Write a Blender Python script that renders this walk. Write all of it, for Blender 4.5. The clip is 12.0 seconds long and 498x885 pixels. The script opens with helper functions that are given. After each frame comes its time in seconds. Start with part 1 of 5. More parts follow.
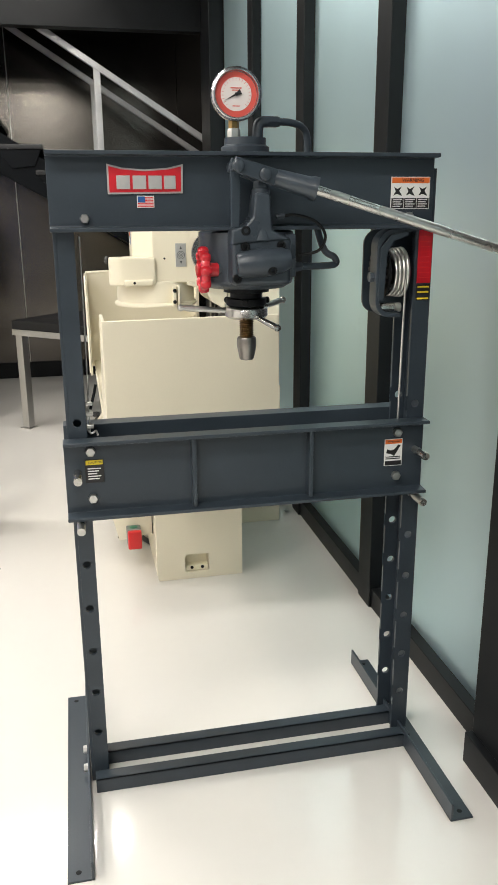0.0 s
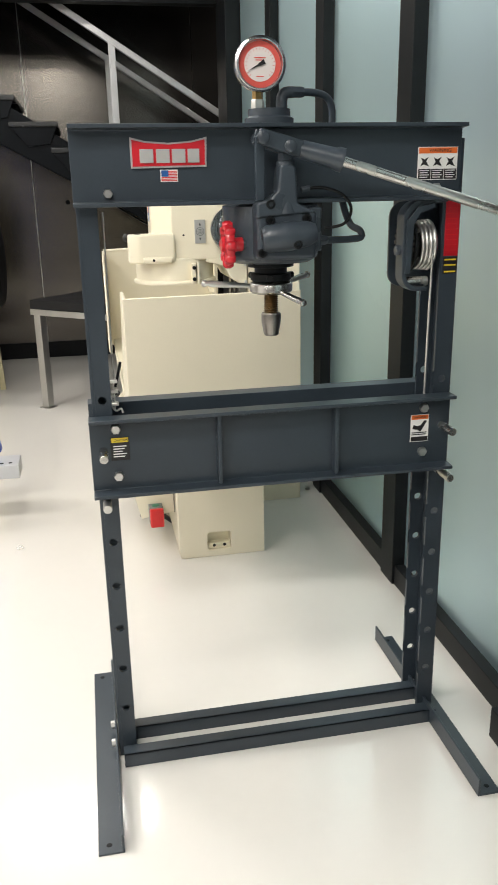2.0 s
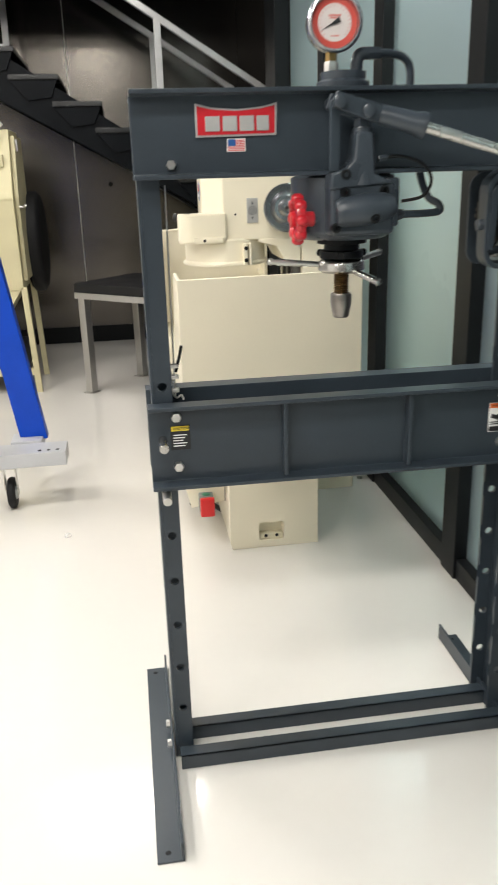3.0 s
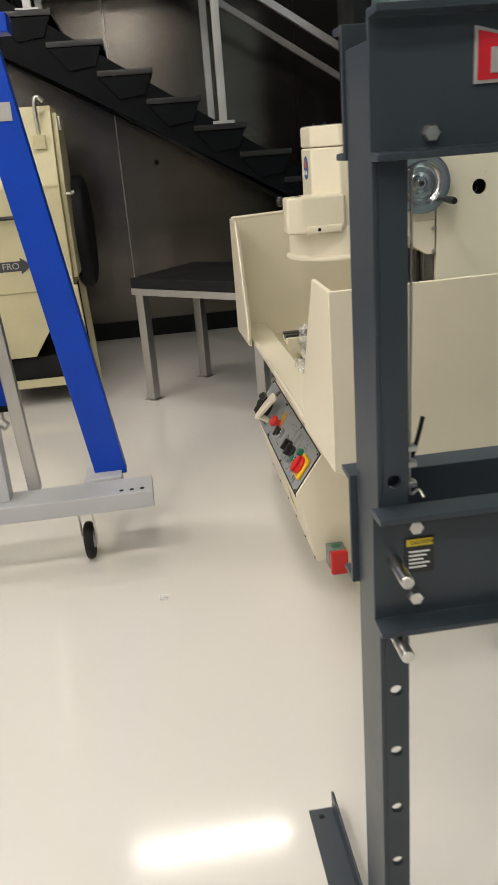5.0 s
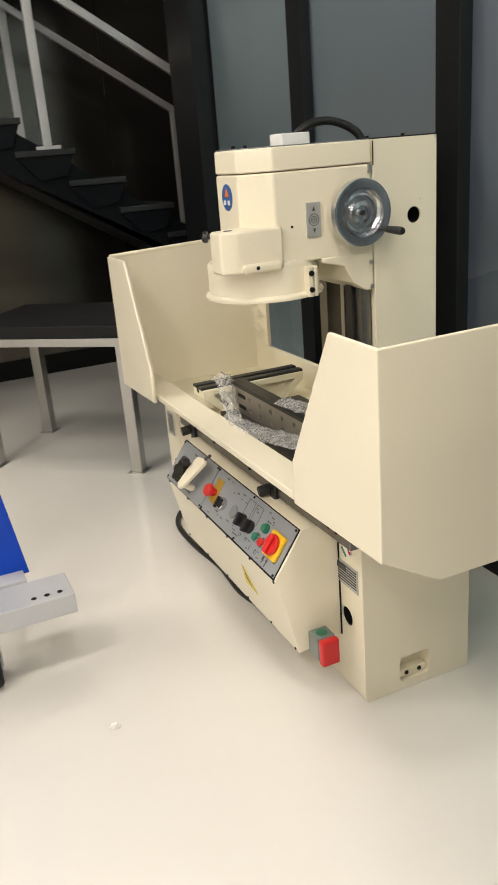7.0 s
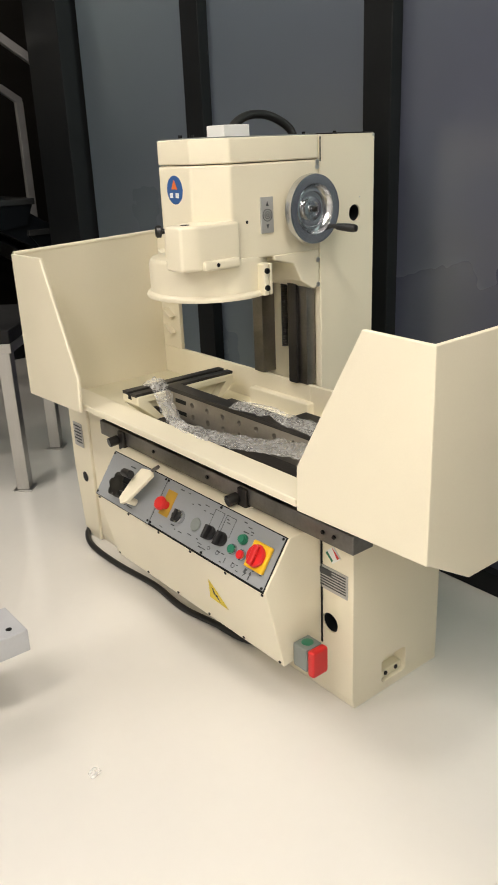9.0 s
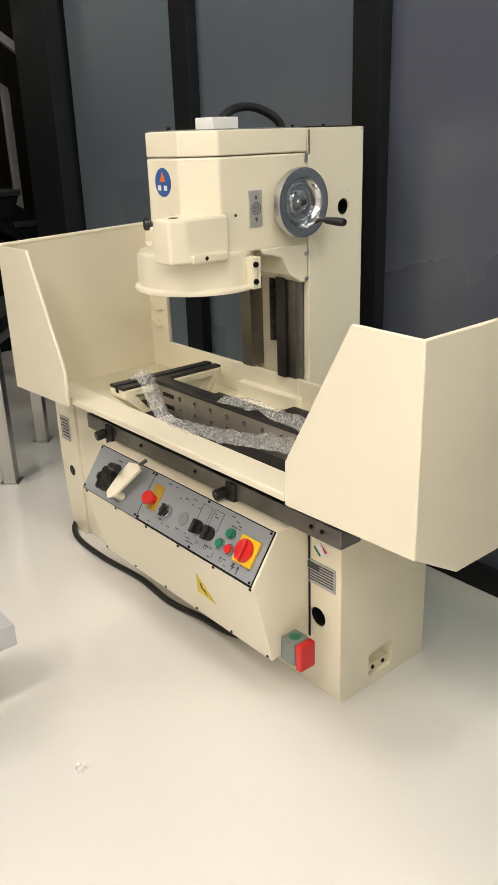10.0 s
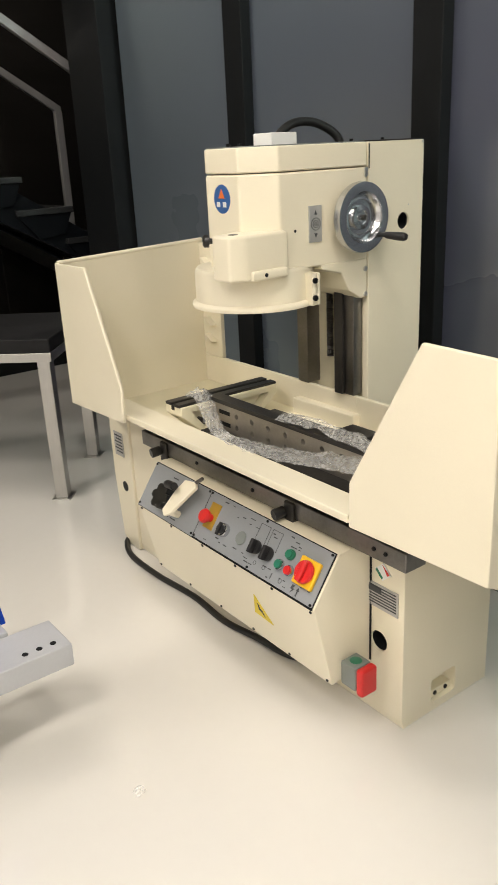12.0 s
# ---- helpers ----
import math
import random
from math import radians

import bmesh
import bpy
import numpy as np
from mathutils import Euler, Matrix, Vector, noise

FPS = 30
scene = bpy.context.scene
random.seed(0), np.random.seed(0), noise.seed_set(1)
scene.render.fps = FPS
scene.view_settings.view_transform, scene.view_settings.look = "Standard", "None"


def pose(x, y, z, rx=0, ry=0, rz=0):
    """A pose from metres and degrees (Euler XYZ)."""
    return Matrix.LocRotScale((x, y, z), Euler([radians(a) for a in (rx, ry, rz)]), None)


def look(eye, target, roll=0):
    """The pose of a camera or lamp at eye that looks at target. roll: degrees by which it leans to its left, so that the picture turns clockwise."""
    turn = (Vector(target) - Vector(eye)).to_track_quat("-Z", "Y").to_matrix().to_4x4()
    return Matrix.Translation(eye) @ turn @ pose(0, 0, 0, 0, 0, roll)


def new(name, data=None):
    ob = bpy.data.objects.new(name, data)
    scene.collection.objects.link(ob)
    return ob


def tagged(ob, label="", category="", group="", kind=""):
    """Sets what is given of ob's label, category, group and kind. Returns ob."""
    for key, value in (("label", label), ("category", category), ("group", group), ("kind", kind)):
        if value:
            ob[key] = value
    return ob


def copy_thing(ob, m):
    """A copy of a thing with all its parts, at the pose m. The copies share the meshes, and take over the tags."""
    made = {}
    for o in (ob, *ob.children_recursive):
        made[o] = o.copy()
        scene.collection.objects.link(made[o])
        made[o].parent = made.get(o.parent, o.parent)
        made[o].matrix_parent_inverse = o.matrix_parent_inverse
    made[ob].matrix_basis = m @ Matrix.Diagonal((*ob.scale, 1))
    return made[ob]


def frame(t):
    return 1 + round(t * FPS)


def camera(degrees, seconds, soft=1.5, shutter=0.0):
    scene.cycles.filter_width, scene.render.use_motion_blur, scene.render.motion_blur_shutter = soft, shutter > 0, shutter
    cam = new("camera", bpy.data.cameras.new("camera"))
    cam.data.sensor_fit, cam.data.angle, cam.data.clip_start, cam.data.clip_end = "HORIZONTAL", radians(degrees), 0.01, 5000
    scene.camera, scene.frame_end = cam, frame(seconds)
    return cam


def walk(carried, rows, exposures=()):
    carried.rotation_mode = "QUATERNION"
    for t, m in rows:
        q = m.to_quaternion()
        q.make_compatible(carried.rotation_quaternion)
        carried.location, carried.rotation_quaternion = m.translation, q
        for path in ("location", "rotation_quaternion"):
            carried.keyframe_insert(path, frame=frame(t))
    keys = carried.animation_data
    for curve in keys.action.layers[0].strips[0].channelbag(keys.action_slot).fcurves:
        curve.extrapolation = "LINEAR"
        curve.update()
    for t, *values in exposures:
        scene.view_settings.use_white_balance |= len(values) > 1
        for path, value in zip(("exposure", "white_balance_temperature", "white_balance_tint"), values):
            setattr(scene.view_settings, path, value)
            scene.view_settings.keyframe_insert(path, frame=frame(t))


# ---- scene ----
# camera and walk
cam = camera(35.0, 12.0, shutter=0.5)
METRES, EYE, TILT, LEAN, TURN = 2.27, 1.5, 0.0, 0.0, -12.2
ROWS = [
    (0.0, 0.0, 0.0, 0.0, -0.11, -16.23, 0.38),
    (0.5, 0.0003, 0.0046, -0.001, -0.11, -16.76, 0.34),
    (1.0, -0.0014, 0.007, -0.0016, 0.16, -17.24, 0.27),
    (1.5, -0.0045, 0.0059, -0.0022, 0.56, -17.52, 0.05),
    (2.0, -0.0107, 0.0036, -0.0036, 0.86, -17.74, 1.09),
    (2.5, -0.03, 0.0093, -0.0075, 1.7, -18.05, 1.7),
    (3.0, -0.0442, 0.0521, -0.0144, 3.42, -18.77, 1.61),
    (3.5, -0.0779, 0.1313, -0.0087, 6.84, -19.6, 2.72),
    (5.5, -0.294, 0.3832, 0.0014, 1.32, -20.49, 5.0),
    (6.0, -0.3717, 0.4364, 0.004, -4.41, -20.12, 4.16),
    (6.5, -0.4045, 0.5067, 0.0043, -8.32, -20.14, 3.69),
    (7.0, -0.4505, 0.5511, 0.01, -12.62, -20.1, 4.41),
    (9.0, -0.6305, 0.6709, 0.0055, -26.99, -20.62, 2.27),
    (9.5, -0.6307, 0.6716, 0.0081, -27.78, -20.91, 1.6),
    (10.0, -0.6309, 0.6736, 0.0057, -27.83, -21.12, 1.79),
    (10.5, -0.6336, 0.6722, 0.0082, -27.86, -20.91, 1.92),
    (11.0, -0.6402, 0.6744, 0.0095, -27.71, -20.34, 2.36),
    (11.5, -0.6443, 0.6872, 0.0077, -26.77, -20.19, 3.03),
    (12.0, -0.6429, 0.6989, 0.0096, -24.98, -20.18, 2.69),
]
LOOKS = [
    (3.2, look((-0.083, 0.234, 1.482), (0.148, 2.105, 0.814), -2.0)),
    (3.7, look((-0.162, 0.396, 1.485), (-0.030, 2.271, 0.802), -3.3)),
    (5.3, look((-0.403, 0.940, 1.496), (-0.157, 2.795, 0.790), -5.1)),
]
EXPOSURES = [(0.0, -0.32, 6450, 10), (3.0, -0.32, 6450, 10), (3.7, -0.32, 6500, 10), (5.3, -1.02, 6750, 11), (6.0, -0.84, 6800, 11), (6.5, -0.63, 6820, 11), (7.0, -0.61, 6820, 11), (9.0, -0.58, 6820, 11), (12.0, -0.58, 6820, 11)]
walk(cam, sorted([(t, pose(0, 0, EYE, TILT, LEAN, TURN) @ pose(METRES * x, METRES * y, METRES * z, 90 + pitch, roll, yaw)) for t, x, y, z, yaw, pitch, roll in ROWS] + LOOKS, key=lambda row: row[0]), EXPOSURES)

# world: a closed room, so only a trace of ambient
world = bpy.data.worlds.new("world")
world.use_nodes = True
world.node_tree.nodes["Background"].inputs[0].default_value = (0.6, 0.65, 0.7, 1)
world.node_tree.nodes["Background"].inputs[1].default_value = 0.01
scene.world = world

CEILING = 3.3
LAMP_POWER = 34.0
LAMP_COLOUR = (1.0, 0.955, 0.88)
LAMP_SPOTS = [(x, y) for x in (-3.1, -1.75, -0.35) for y in (-1.6, 0.4, 2.4, 4.3) if (x, y) != (-0.35, 4.3)]
STRIP = (-0.9, 0.22, 5.25)


# ---- materials ----
def material(name, colour, rough=0.5, metal=0.0, vary=0.08, scale=6.0, bump=0.02, grain=120.0, coat=0.0, stretch=(1, 1, 1), spec=0.5, rough_vary=0.08, detail=3):
    m = bpy.data.materials.new(name)
    m.use_nodes = True
    n, l = m.node_tree.nodes, m.node_tree.links
    b = n["Principled BSDF"]
    b.inputs["Metallic"].default_value = metal
    b.inputs["Coat Weight"].default_value = coat
    b.inputs["Coat Roughness"].default_value = 0.08
    b.inputs["Specular IOR Level"].default_value = spec
    tc = n.new("ShaderNodeTexCoord")
    mp = n.new("ShaderNodeMapping")
    mp.inputs["Scale"].default_value = stretch
    l.new(tc.outputs["Object"], mp.inputs["Vector"])
    big = n.new("ShaderNodeTexNoise")
    big.inputs["Scale"].default_value = scale
    big.inputs["Detail"].default_value = 5
    fine = n.new("ShaderNodeTexNoise")
    fine.inputs["Scale"].default_value = grain
    fine.inputs["Detail"].default_value = detail
    l.new(mp.outputs[0], big.inputs["Vector"])
    l.new(mp.outputs[0], fine.inputs["Vector"])
    mix = n.new("ShaderNodeMix")
    mix.data_type = "RGBA"
    lo = [max(0, c * (1 - vary)) for c in colour]
    hi = [min(1, c * (1 + vary)) for c in colour]
    mix.inputs[6].default_value, mix.inputs[7].default_value = (*lo, 1), (*hi, 1)
    add = n.new("ShaderNodeMath")
    add.operation = "MULTIPLY_ADD"
    add.inputs[1].default_value = 0.35
    l.new(fine.outputs[0], add.inputs[0])
    l.new(big.outputs[0], add.inputs[2])
    sub = n.new("ShaderNodeMapRange")
    sub.inputs[1].default_value, sub.inputs[2].default_value = 0.4, 0.95
    l.new(add.outputs[0], sub.inputs[0])
    l.new(sub.outputs[0], mix.inputs[0])
    l.new(mix.outputs[2], b.inputs["Base Color"])
    rr = n.new("ShaderNodeMapRange")
    rr.inputs[3].default_value, rr.inputs[4].default_value = max(0.02, rough - rough_vary), min(1, rough + rough_vary)
    l.new(big.outputs[0], rr.inputs[0])
    l.new(rr.outputs[0], b.inputs["Roughness"])
    if bump:
        bp = n.new("ShaderNodeBump")
        bp.inputs["Strength"].default_value = bump
        bp.inputs["Distance"].default_value = 0.002
        l.new(fine.outputs[0], bp.inputs["Height"])
        l.new(bp.outputs[0], b.inputs["Normal"])
    return m


CREAM = material("cream_enamel", (0.79, 0.73, 0.575), 0.32, vary=0.03, scale=3, bump=0.05, grain=220, spec=0.5)
CREAM_IN = material("cream_enamel_inside", (0.77, 0.715, 0.54), 0.42, vary=0.05, scale=5, bump=0.05, grain=200)
NAVY = material("blue_grey_paint", (0.030, 0.041, 0.053), 0.34, vary=0.12, scale=9, bump=0.08, grain=160)
NAVY_CAST = material("blue_grey_cast_paint", (0.038, 0.049, 0.062), 0.30, vary=0.15, scale=14, bump=0.15, grain=180)
BLACK = material("black_paint", (0.008, 0.009, 0.010), 0.42, vary=0.2, bump=0.03, spec=0.18)
BLACK_STAIR = material("black_stair_paint", (0.004, 0.005, 0.0065), 0.36, vary=0.3, bump=0.05, spec=0.1)
# stair black made paler, so the colour carries the light on the treads
TREAD_LIT = material("stair_tread_lit", (0.018, 0.019, 0.020), 0.24, vary=0.3, bump=0.08, spec=0.5)
RUBBER = material("black_rubber", (0.011, 0.011, 0.012), 0.6, vary=0.2, bump=0.2, spec=0.25)
CABLE = material("black_cable", (0.012, 0.012, 0.012), 0.45, vary=0.2, bump=0.1)
STEEL = material("bright_steel", (0.62, 0.61, 0.58), 0.28, metal=1, vary=0.1, bump=0.05)
CHROME = material("polished_steel", (0.60, 0.61, 0.63), 0.21, metal=1, vary=0.06, bump=0.0, rough_vary=0.04)
ZINC = material("zinc_plating", (0.70, 0.69, 0.66), 0.33, metal=1, vary=0.12, bump=0.1)
BRUSHED = material("brushed_stainless", (0.55, 0.54, 0.52), 0.36, metal=1, vary=0.1, scale=8, bump=0.1, stretch=(1, 1, 0.1))
GROUND_BAR = material("ground_steel_bar", (0.40, 0.37, 0.33), 0.42, metal=0.8, vary=0.15, scale=12, bump=0.05)
RAM_STEEL = material("worn_ram_steel", (0.30, 0.28, 0.26), 0.34, metal=1, vary=0.2, scale=25, bump=0.05)
OILED = material("oiled_ground_steel", (0.22, 0.21, 0.20), 0.36, metal=1, vary=0.25, scale=9, bump=0.08)
DARK_STEEL = material("dark_cast_iron", (0.045, 0.042, 0.040), 0.42, metal=0.6, vary=0.3, bump=0.2)
RAIL_GREY = material("stair_rail_steel", (0.50, 0.50, 0.50), 0.4, metal=0.7, vary=0.08, bump=0.03)
SCREW = material("oily_screw_steel", (0.26, 0.19, 0.11), 0.32, metal=1, vary=0.3, bump=0.1)
BRASS = material("brass", (0.38, 0.25, 0.10), 0.3, metal=1, vary=0.15, bump=0.05)
RED = material("red_paint", (0.50, 0.012, 0.022), 0.3, vary=0.15, bump=0.15, coat=0.3)
RED_PLASTIC = material("red_plastic", (0.60, 0.02, 0.02), 0.35, vary=0.05, bump=0.0)
GREEN_PLASTIC = material("green_plastic", (0.02, 0.17, 0.10), 0.3, vary=0.05, bump=0.0)
OCHRE = material("ochre_plate", (0.42, 0.25, 0.03), 0.4, vary=0.05, bump=0)
YELLOW = material("yellow_plastic", (0.80, 0.47, 0.02), 0.38, vary=0.05, bump=0.0)
BLACK_PLASTIC = material("black_plastic", (0.013, 0.013, 0.014), 0.38, vary=0.1, bump=0.05)
GREY_PLASTIC = material("grey_plastic", (0.20, 0.22, 0.21), 0.5, vary=0.08, bump=0.05)
PANEL_GREY = material("grey_control_panel", (0.27, 0.285, 0.30), 0.42, vary=0.06, bump=0.05)
PRINT = material("panel_print", (0.05, 0.055, 0.06), 0.5, vary=0.05, bump=0)
SILVER_PLATE = material("aluminium_plate", (0.48, 0.48, 0.47), 0.42, metal=0.5, vary=0.08, bump=0.02)
WHITE_LABEL = material("white_label", (0.78, 0.78, 0.76), 0.4, vary=0.02, bump=0)
ORANGE = material("orange_label", (0.75, 0.16, 0.03), 0.4, vary=0.03, bump=0)
LABEL_YELLOW = material("yellow_label", (0.72, 0.55, 0.03), 0.4, vary=0.03, bump=0)
LABEL_BLUE = material("blue_label", (0.02, 0.10, 0.32), 0.35, vary=0.03, bump=0)
DIAL = material("dial_white", (0.72, 0.66, 0.64), 0.4, vary=0.02, bump=0)
DIAL_RED = material("dial_red", (0.62, 0.09, 0.07), 0.4, vary=0.03, bump=0)
CRANE_BLUE = material("blue_powder_coat", (0.001, 0.052, 0.46), 0.38, vary=0.1, bump=0.03, spec=0.3)
CRANE_GREY = material("light_grey_paint", (0.46, 0.47, 0.49), 0.4, vary=0.05, bump=0.05)
CABINET = material("pale_yellow_paint", (0.58, 0.53, 0.33), 0.42, vary=0.06, bump=0.1)
FOAM = material("white_foam", (0.82, 0.82, 0.80), 0.8, vary=0.02, bump=0.2)
WHITE_WALL = material("pale_wall_paint", (0.62, 0.61, 0.60), 0.7, vary=0.03, bump=0.05)
PLASTER = material("grey_wall_paint", (0.14, 0.14, 0.145), 0.7, vary=0.03, bump=0.05)
CEIL_MAT = material("dark_ceiling_paint", (0.028, 0.029, 0.03), 0.7, vary=0.15, bump=0.05)
FLOOR_MAT = material("white_epoxy_floor", (0.70, 0.68, 0.64), 0.11, vary=0.02, scale=1.2, bump=0.010, grain=25, coat=0.0, spec=0.55, rough_vary=0.05)
GLASS_WALL = material("frosted_back_painted_glass", (0.047, 0.049, 0.080), 0.28, vary=0.06, scale=0.8, bump=0, grain=300, spec=0.9, rough_vary=0.04)
WALL_STEEL = material("dark_brushed_steel_wall", (0.180, 0.166, 0.150), 0.22, metal=1, vary=0.18, scale=1.6, bump=0.2, detail=0, grain=2.5, stretch=(0.25, 0.25, 2.2), rough_vary=0.03)


def etched_gloss(m):
    """The soft gloss that etched glass takes on at a flat angle."""
    n, l = m.node_tree.nodes, m.node_tree.links
    gl = n.new("ShaderNodeBsdfAnisotropic")
    gl.inputs["Color"].default_value = (0.74, 0.95, 1.0, 1)
    gl.inputs["Roughness"].default_value = 0.45
    lw = n.new("ShaderNodeLayerWeight")
    lw.inputs["Blend"].default_value = 0.5
    pw = n.new("ShaderNodeMath")
    pw.operation = "POWER"
    pw.inputs[1].default_value = 2.4
    l.new(lw.outputs["Facing"], pw.inputs[0])
    mul = n.new("ShaderNodeMath")
    mul.operation, mul.use_clamp = "MULTIPLY", True
    mul.inputs[1].default_value = 2.5
    l.new(pw.outputs[0], mul.inputs[0])
    mix = n.new("ShaderNodeMixShader")
    l.new(mul.outputs[0], mix.inputs[0])
    l.new(n["Principled BSDF"].outputs[0], mix.inputs[1])
    l.new(gl.outputs[0], mix.inputs[2])
    l.new(mix.outputs[0], n["Material Output"].inputs[0])


etched_gloss(GLASS_WALL)


def film_material():
    m = bpy.data.materials.new("clear_plastic_film")
    m.use_nodes = True
    n, l = m.node_tree.nodes, m.node_tree.links
    out = n["Material Output"]
    b = n["Principled BSDF"]
    b.inputs["Base Color"].default_value = (0.9, 0.9, 0.88, 1)
    b.inputs["Roughness"].default_value = 0.28
    b.inputs["Specular IOR Level"].default_value = 0.8
    tr = n.new("ShaderNodeBsdfTransparent")
    mix = n.new("ShaderNodeMixShader")
    noi = n.new("ShaderNodeTexNoise")
    noi.inputs["Scale"].default_value = 42
    noi.inputs["Distortion"].default_value = 2.0
    tc = n.new("ShaderNodeTexCoord")
    l.new(tc.outputs["Object"], noi.inputs["Vector"])
    mr = n.new("ShaderNodeMapRange")
    mr.inputs[1].default_value, mr.inputs[2].default_value = 0.45, 0.75
    mr.inputs[3].default_value, mr.inputs[4].default_value = 0.24, 0.42
    l.new(noi.outputs[0], mr.inputs[0])
    l.new(mr.outputs[0], mix.inputs[0])
    l.new(tr.outputs[0], mix.inputs[1])
    l.new(b.outputs[0], mix.inputs[2])
    bp = n.new("ShaderNodeBump")
    bp.inputs["Strength"].default_value = 0.15
    bp.inputs["Distance"].default_value = 0.004
    l.new(noi.outputs[0], bp.inputs["Height"])
    l.new(bp.outputs[0], b.inputs["Normal"])
    l.new(mix.outputs[0], out.inputs[0])
    return m


FILM = film_material()


def glow(name, colour, strength):
    m = bpy.data.materials.new(name)
    m.use_nodes = True
    b = m.node_tree.nodes["Principled BSDF"]
    b.inputs["Base Color"].default_value = (0.8, 0.8, 0.8, 1)
    b.inputs["Emission Color"].default_value = (*colour, 1)
    b.inputs["Emission Strength"].default_value = strength
    return m


LAMP_GLOW = glow("lamp_diffuser", LAMP_COLOUR, 9.0)


# ---- mesh helpers ----
def origin_of(ob):
    while ob.parent:
        ob = ob.parent
    return ob.location.copy()


def smooth(me, angle=50):
    """Smooth shading with normals weighted by the faces' areas, so that flat faces stay flat beside rounded edges."""
    me.polygons.foreach_set("use_smooth", [True] * len(me.polygons))
    near = math.cos(radians(angle))
    around = [[] for v in me.vertices]
    faces = [(p.normal.copy(), p.area) for p in me.polygons]
    for p in me.polygons:
        for v in p.vertices:
            around[v].append(p.index)
    out = []
    for p in me.polygons:
        n0 = faces[p.index][0]
        for v in p.vertices:
            n = Vector()
            for f in around[v]:
                if faces[f][0].dot(n0) > near:
                    n += faces[f][0] * faces[f][1]
            out.append(n.normalized() if n.length > 1e-12 else n0)
    me.normals_split_custom_set(out)


def to_mesh(name, bm, mat):
    bmesh.ops.recalc_face_normals(bm, faces=bm.faces)
    me = bpy.data.meshes.new(name)
    bm.to_mesh(me)
    bm.free()
    me.materials.append(mat)
    smooth(me)
    return me


def part(name, bm, mat, parent, label=""):
    bmesh.ops.translate(bm, verts=bm.verts, vec=-origin_of(parent))
    ob = new(name, to_mesh(name, bm, mat))
    ob.parent = parent
    if label:
        tagged(ob, label)
    return ob


def thing(name, at, label, category, group="", kind=""):
    ob = new(name)
    ob.location = at
    ob.empty_display_size = 0.05
    return tagged(ob, label, category, group, kind)


def single(name, bm, mat, label, category="", group="", kind=""):
    return tagged(new(name, to_mesh(name, bm, mat)), label, category, group, kind)


def box(x0, x1, y0, y1, z0, z1, bevel=0.0, bm=None, turn=None):
    out = bmesh.new()
    vs = bmesh.ops.create_cube(out, size=1)["verts"]
    bmesh.ops.scale(out, vec=(x1 - x0, y1 - y0, z1 - z0), verts=vs)
    if bevel:
        bmesh.ops.bevel(out, geom=out.edges[:], offset=bevel, segments=2, affect="EDGES", profile=0.5)
    m = Matrix.Translation(((x0 + x1) / 2, (y0 + y1) / 2, (z0 + z1) / 2))
    out.transform(m @ turn if turn else m)
    return join(bm, out)


def join(bm, other):
    if bm is None:
        return other
    me = bpy.data.meshes.new("tmp")
    other.to_mesh(me)
    other.free()
    bm.from_mesh(me)
    bpy.data.meshes.remove(me)
    return bm


def prism(poly, axis, a, b, bevel=0.0, bm=None):
    """A polygon in the two other axes, drawn out along axis from a to b."""
    out = bmesh.new()
    def at(p, h):
        return {"x": (h, p[0], p[1]), "y": (p[0], h, p[1]), "z": (p[0], p[1], h)}[axis]
    lo = [out.verts.new(at(p, a)) for p in poly]
    hi = [out.verts.new(at(p, b)) for p in poly]
    out.faces.new(lo)
    out.faces.new(hi[::-1])
    for i in range(len(poly)):
        j = (i + 1) % len(poly)
        out.faces.new((lo[i], lo[j], hi[j], hi[i]))
    bmesh.ops.recalc_face_normals(out, faces=out.faces)
    if bevel:
        bmesh.ops.bevel(out, geom=out.edges[:], offset=bevel, segments=2, affect="EDGES", profile=0.5)
    return join(bm, out)


def aim(p, q):
    p, q = Vector(p), Vector(q)
    return Matrix.Translation(p) @ (q - p).to_track_quat("Z", "Y").to_matrix().to_4x4(), (q - p).length


def lathe(p, q, profile, seg=24, bm=None):
    """Profile of (radius, share of the way from p to q) turned about the axis p to q."""
    out = bmesh.new()
    m, length = aim(p, q)
    rings = []
    for r, h in profile:
        if r <= 1e-6:
            rings.append([out.verts.new(m @ Vector((0, 0, h * length)))])
        else:
            rings.append([out.verts.new(m @ Vector((r * math.cos(2 * math.pi * i / seg), r * math.sin(2 * math.pi * i / seg), h * length))) for i in range(seg)])
    for u, v in zip(rings, rings[1:]):
        for i in range(seg):
            j = (i + 1) % seg
            if len(u) == 1 and len(v) == 1:
                continue
            if len(u) == 1:
                out.faces.new((u[0], v[i], v[j]))
            elif len(v) == 1:
                out.faces.new((u[i], u[j], v[0]))
            else:
                out.faces.new((u[i], u[j], v[j], v[i]))
    return join(bm, out)


def cyl(p, q, r, seg=20, bm=None, edge=0.08):
    e = min(0.45, edge * r / max(1e-6, (Vector(q) - Vector(p)).length) * 2)
    return lathe(p, q, [(0, 0), (r * (1 - edge), 0), (r, e), (r, 1 - e), (r * (1 - edge), 1), (0, 1)], seg, bm)


def curve_points(pts, n=10):
    pts = [Vector(p) for p in pts]
    out = []
    for i in range(len(pts) - 1):
        a, b, c, d = pts[max(0, i - 1)], pts[i], pts[i + 1], pts[min(len(pts) - 1, i + 2)]
        for k in range(n):
            t = k / n
            out.append(0.5 * (2 * b + (c - a) * t + (2 * a - 5 * b + 4 * c - d) * t * t + (3 * b - a - 3 * c + d) * t ** 3))
    return out + [pts[-1]]


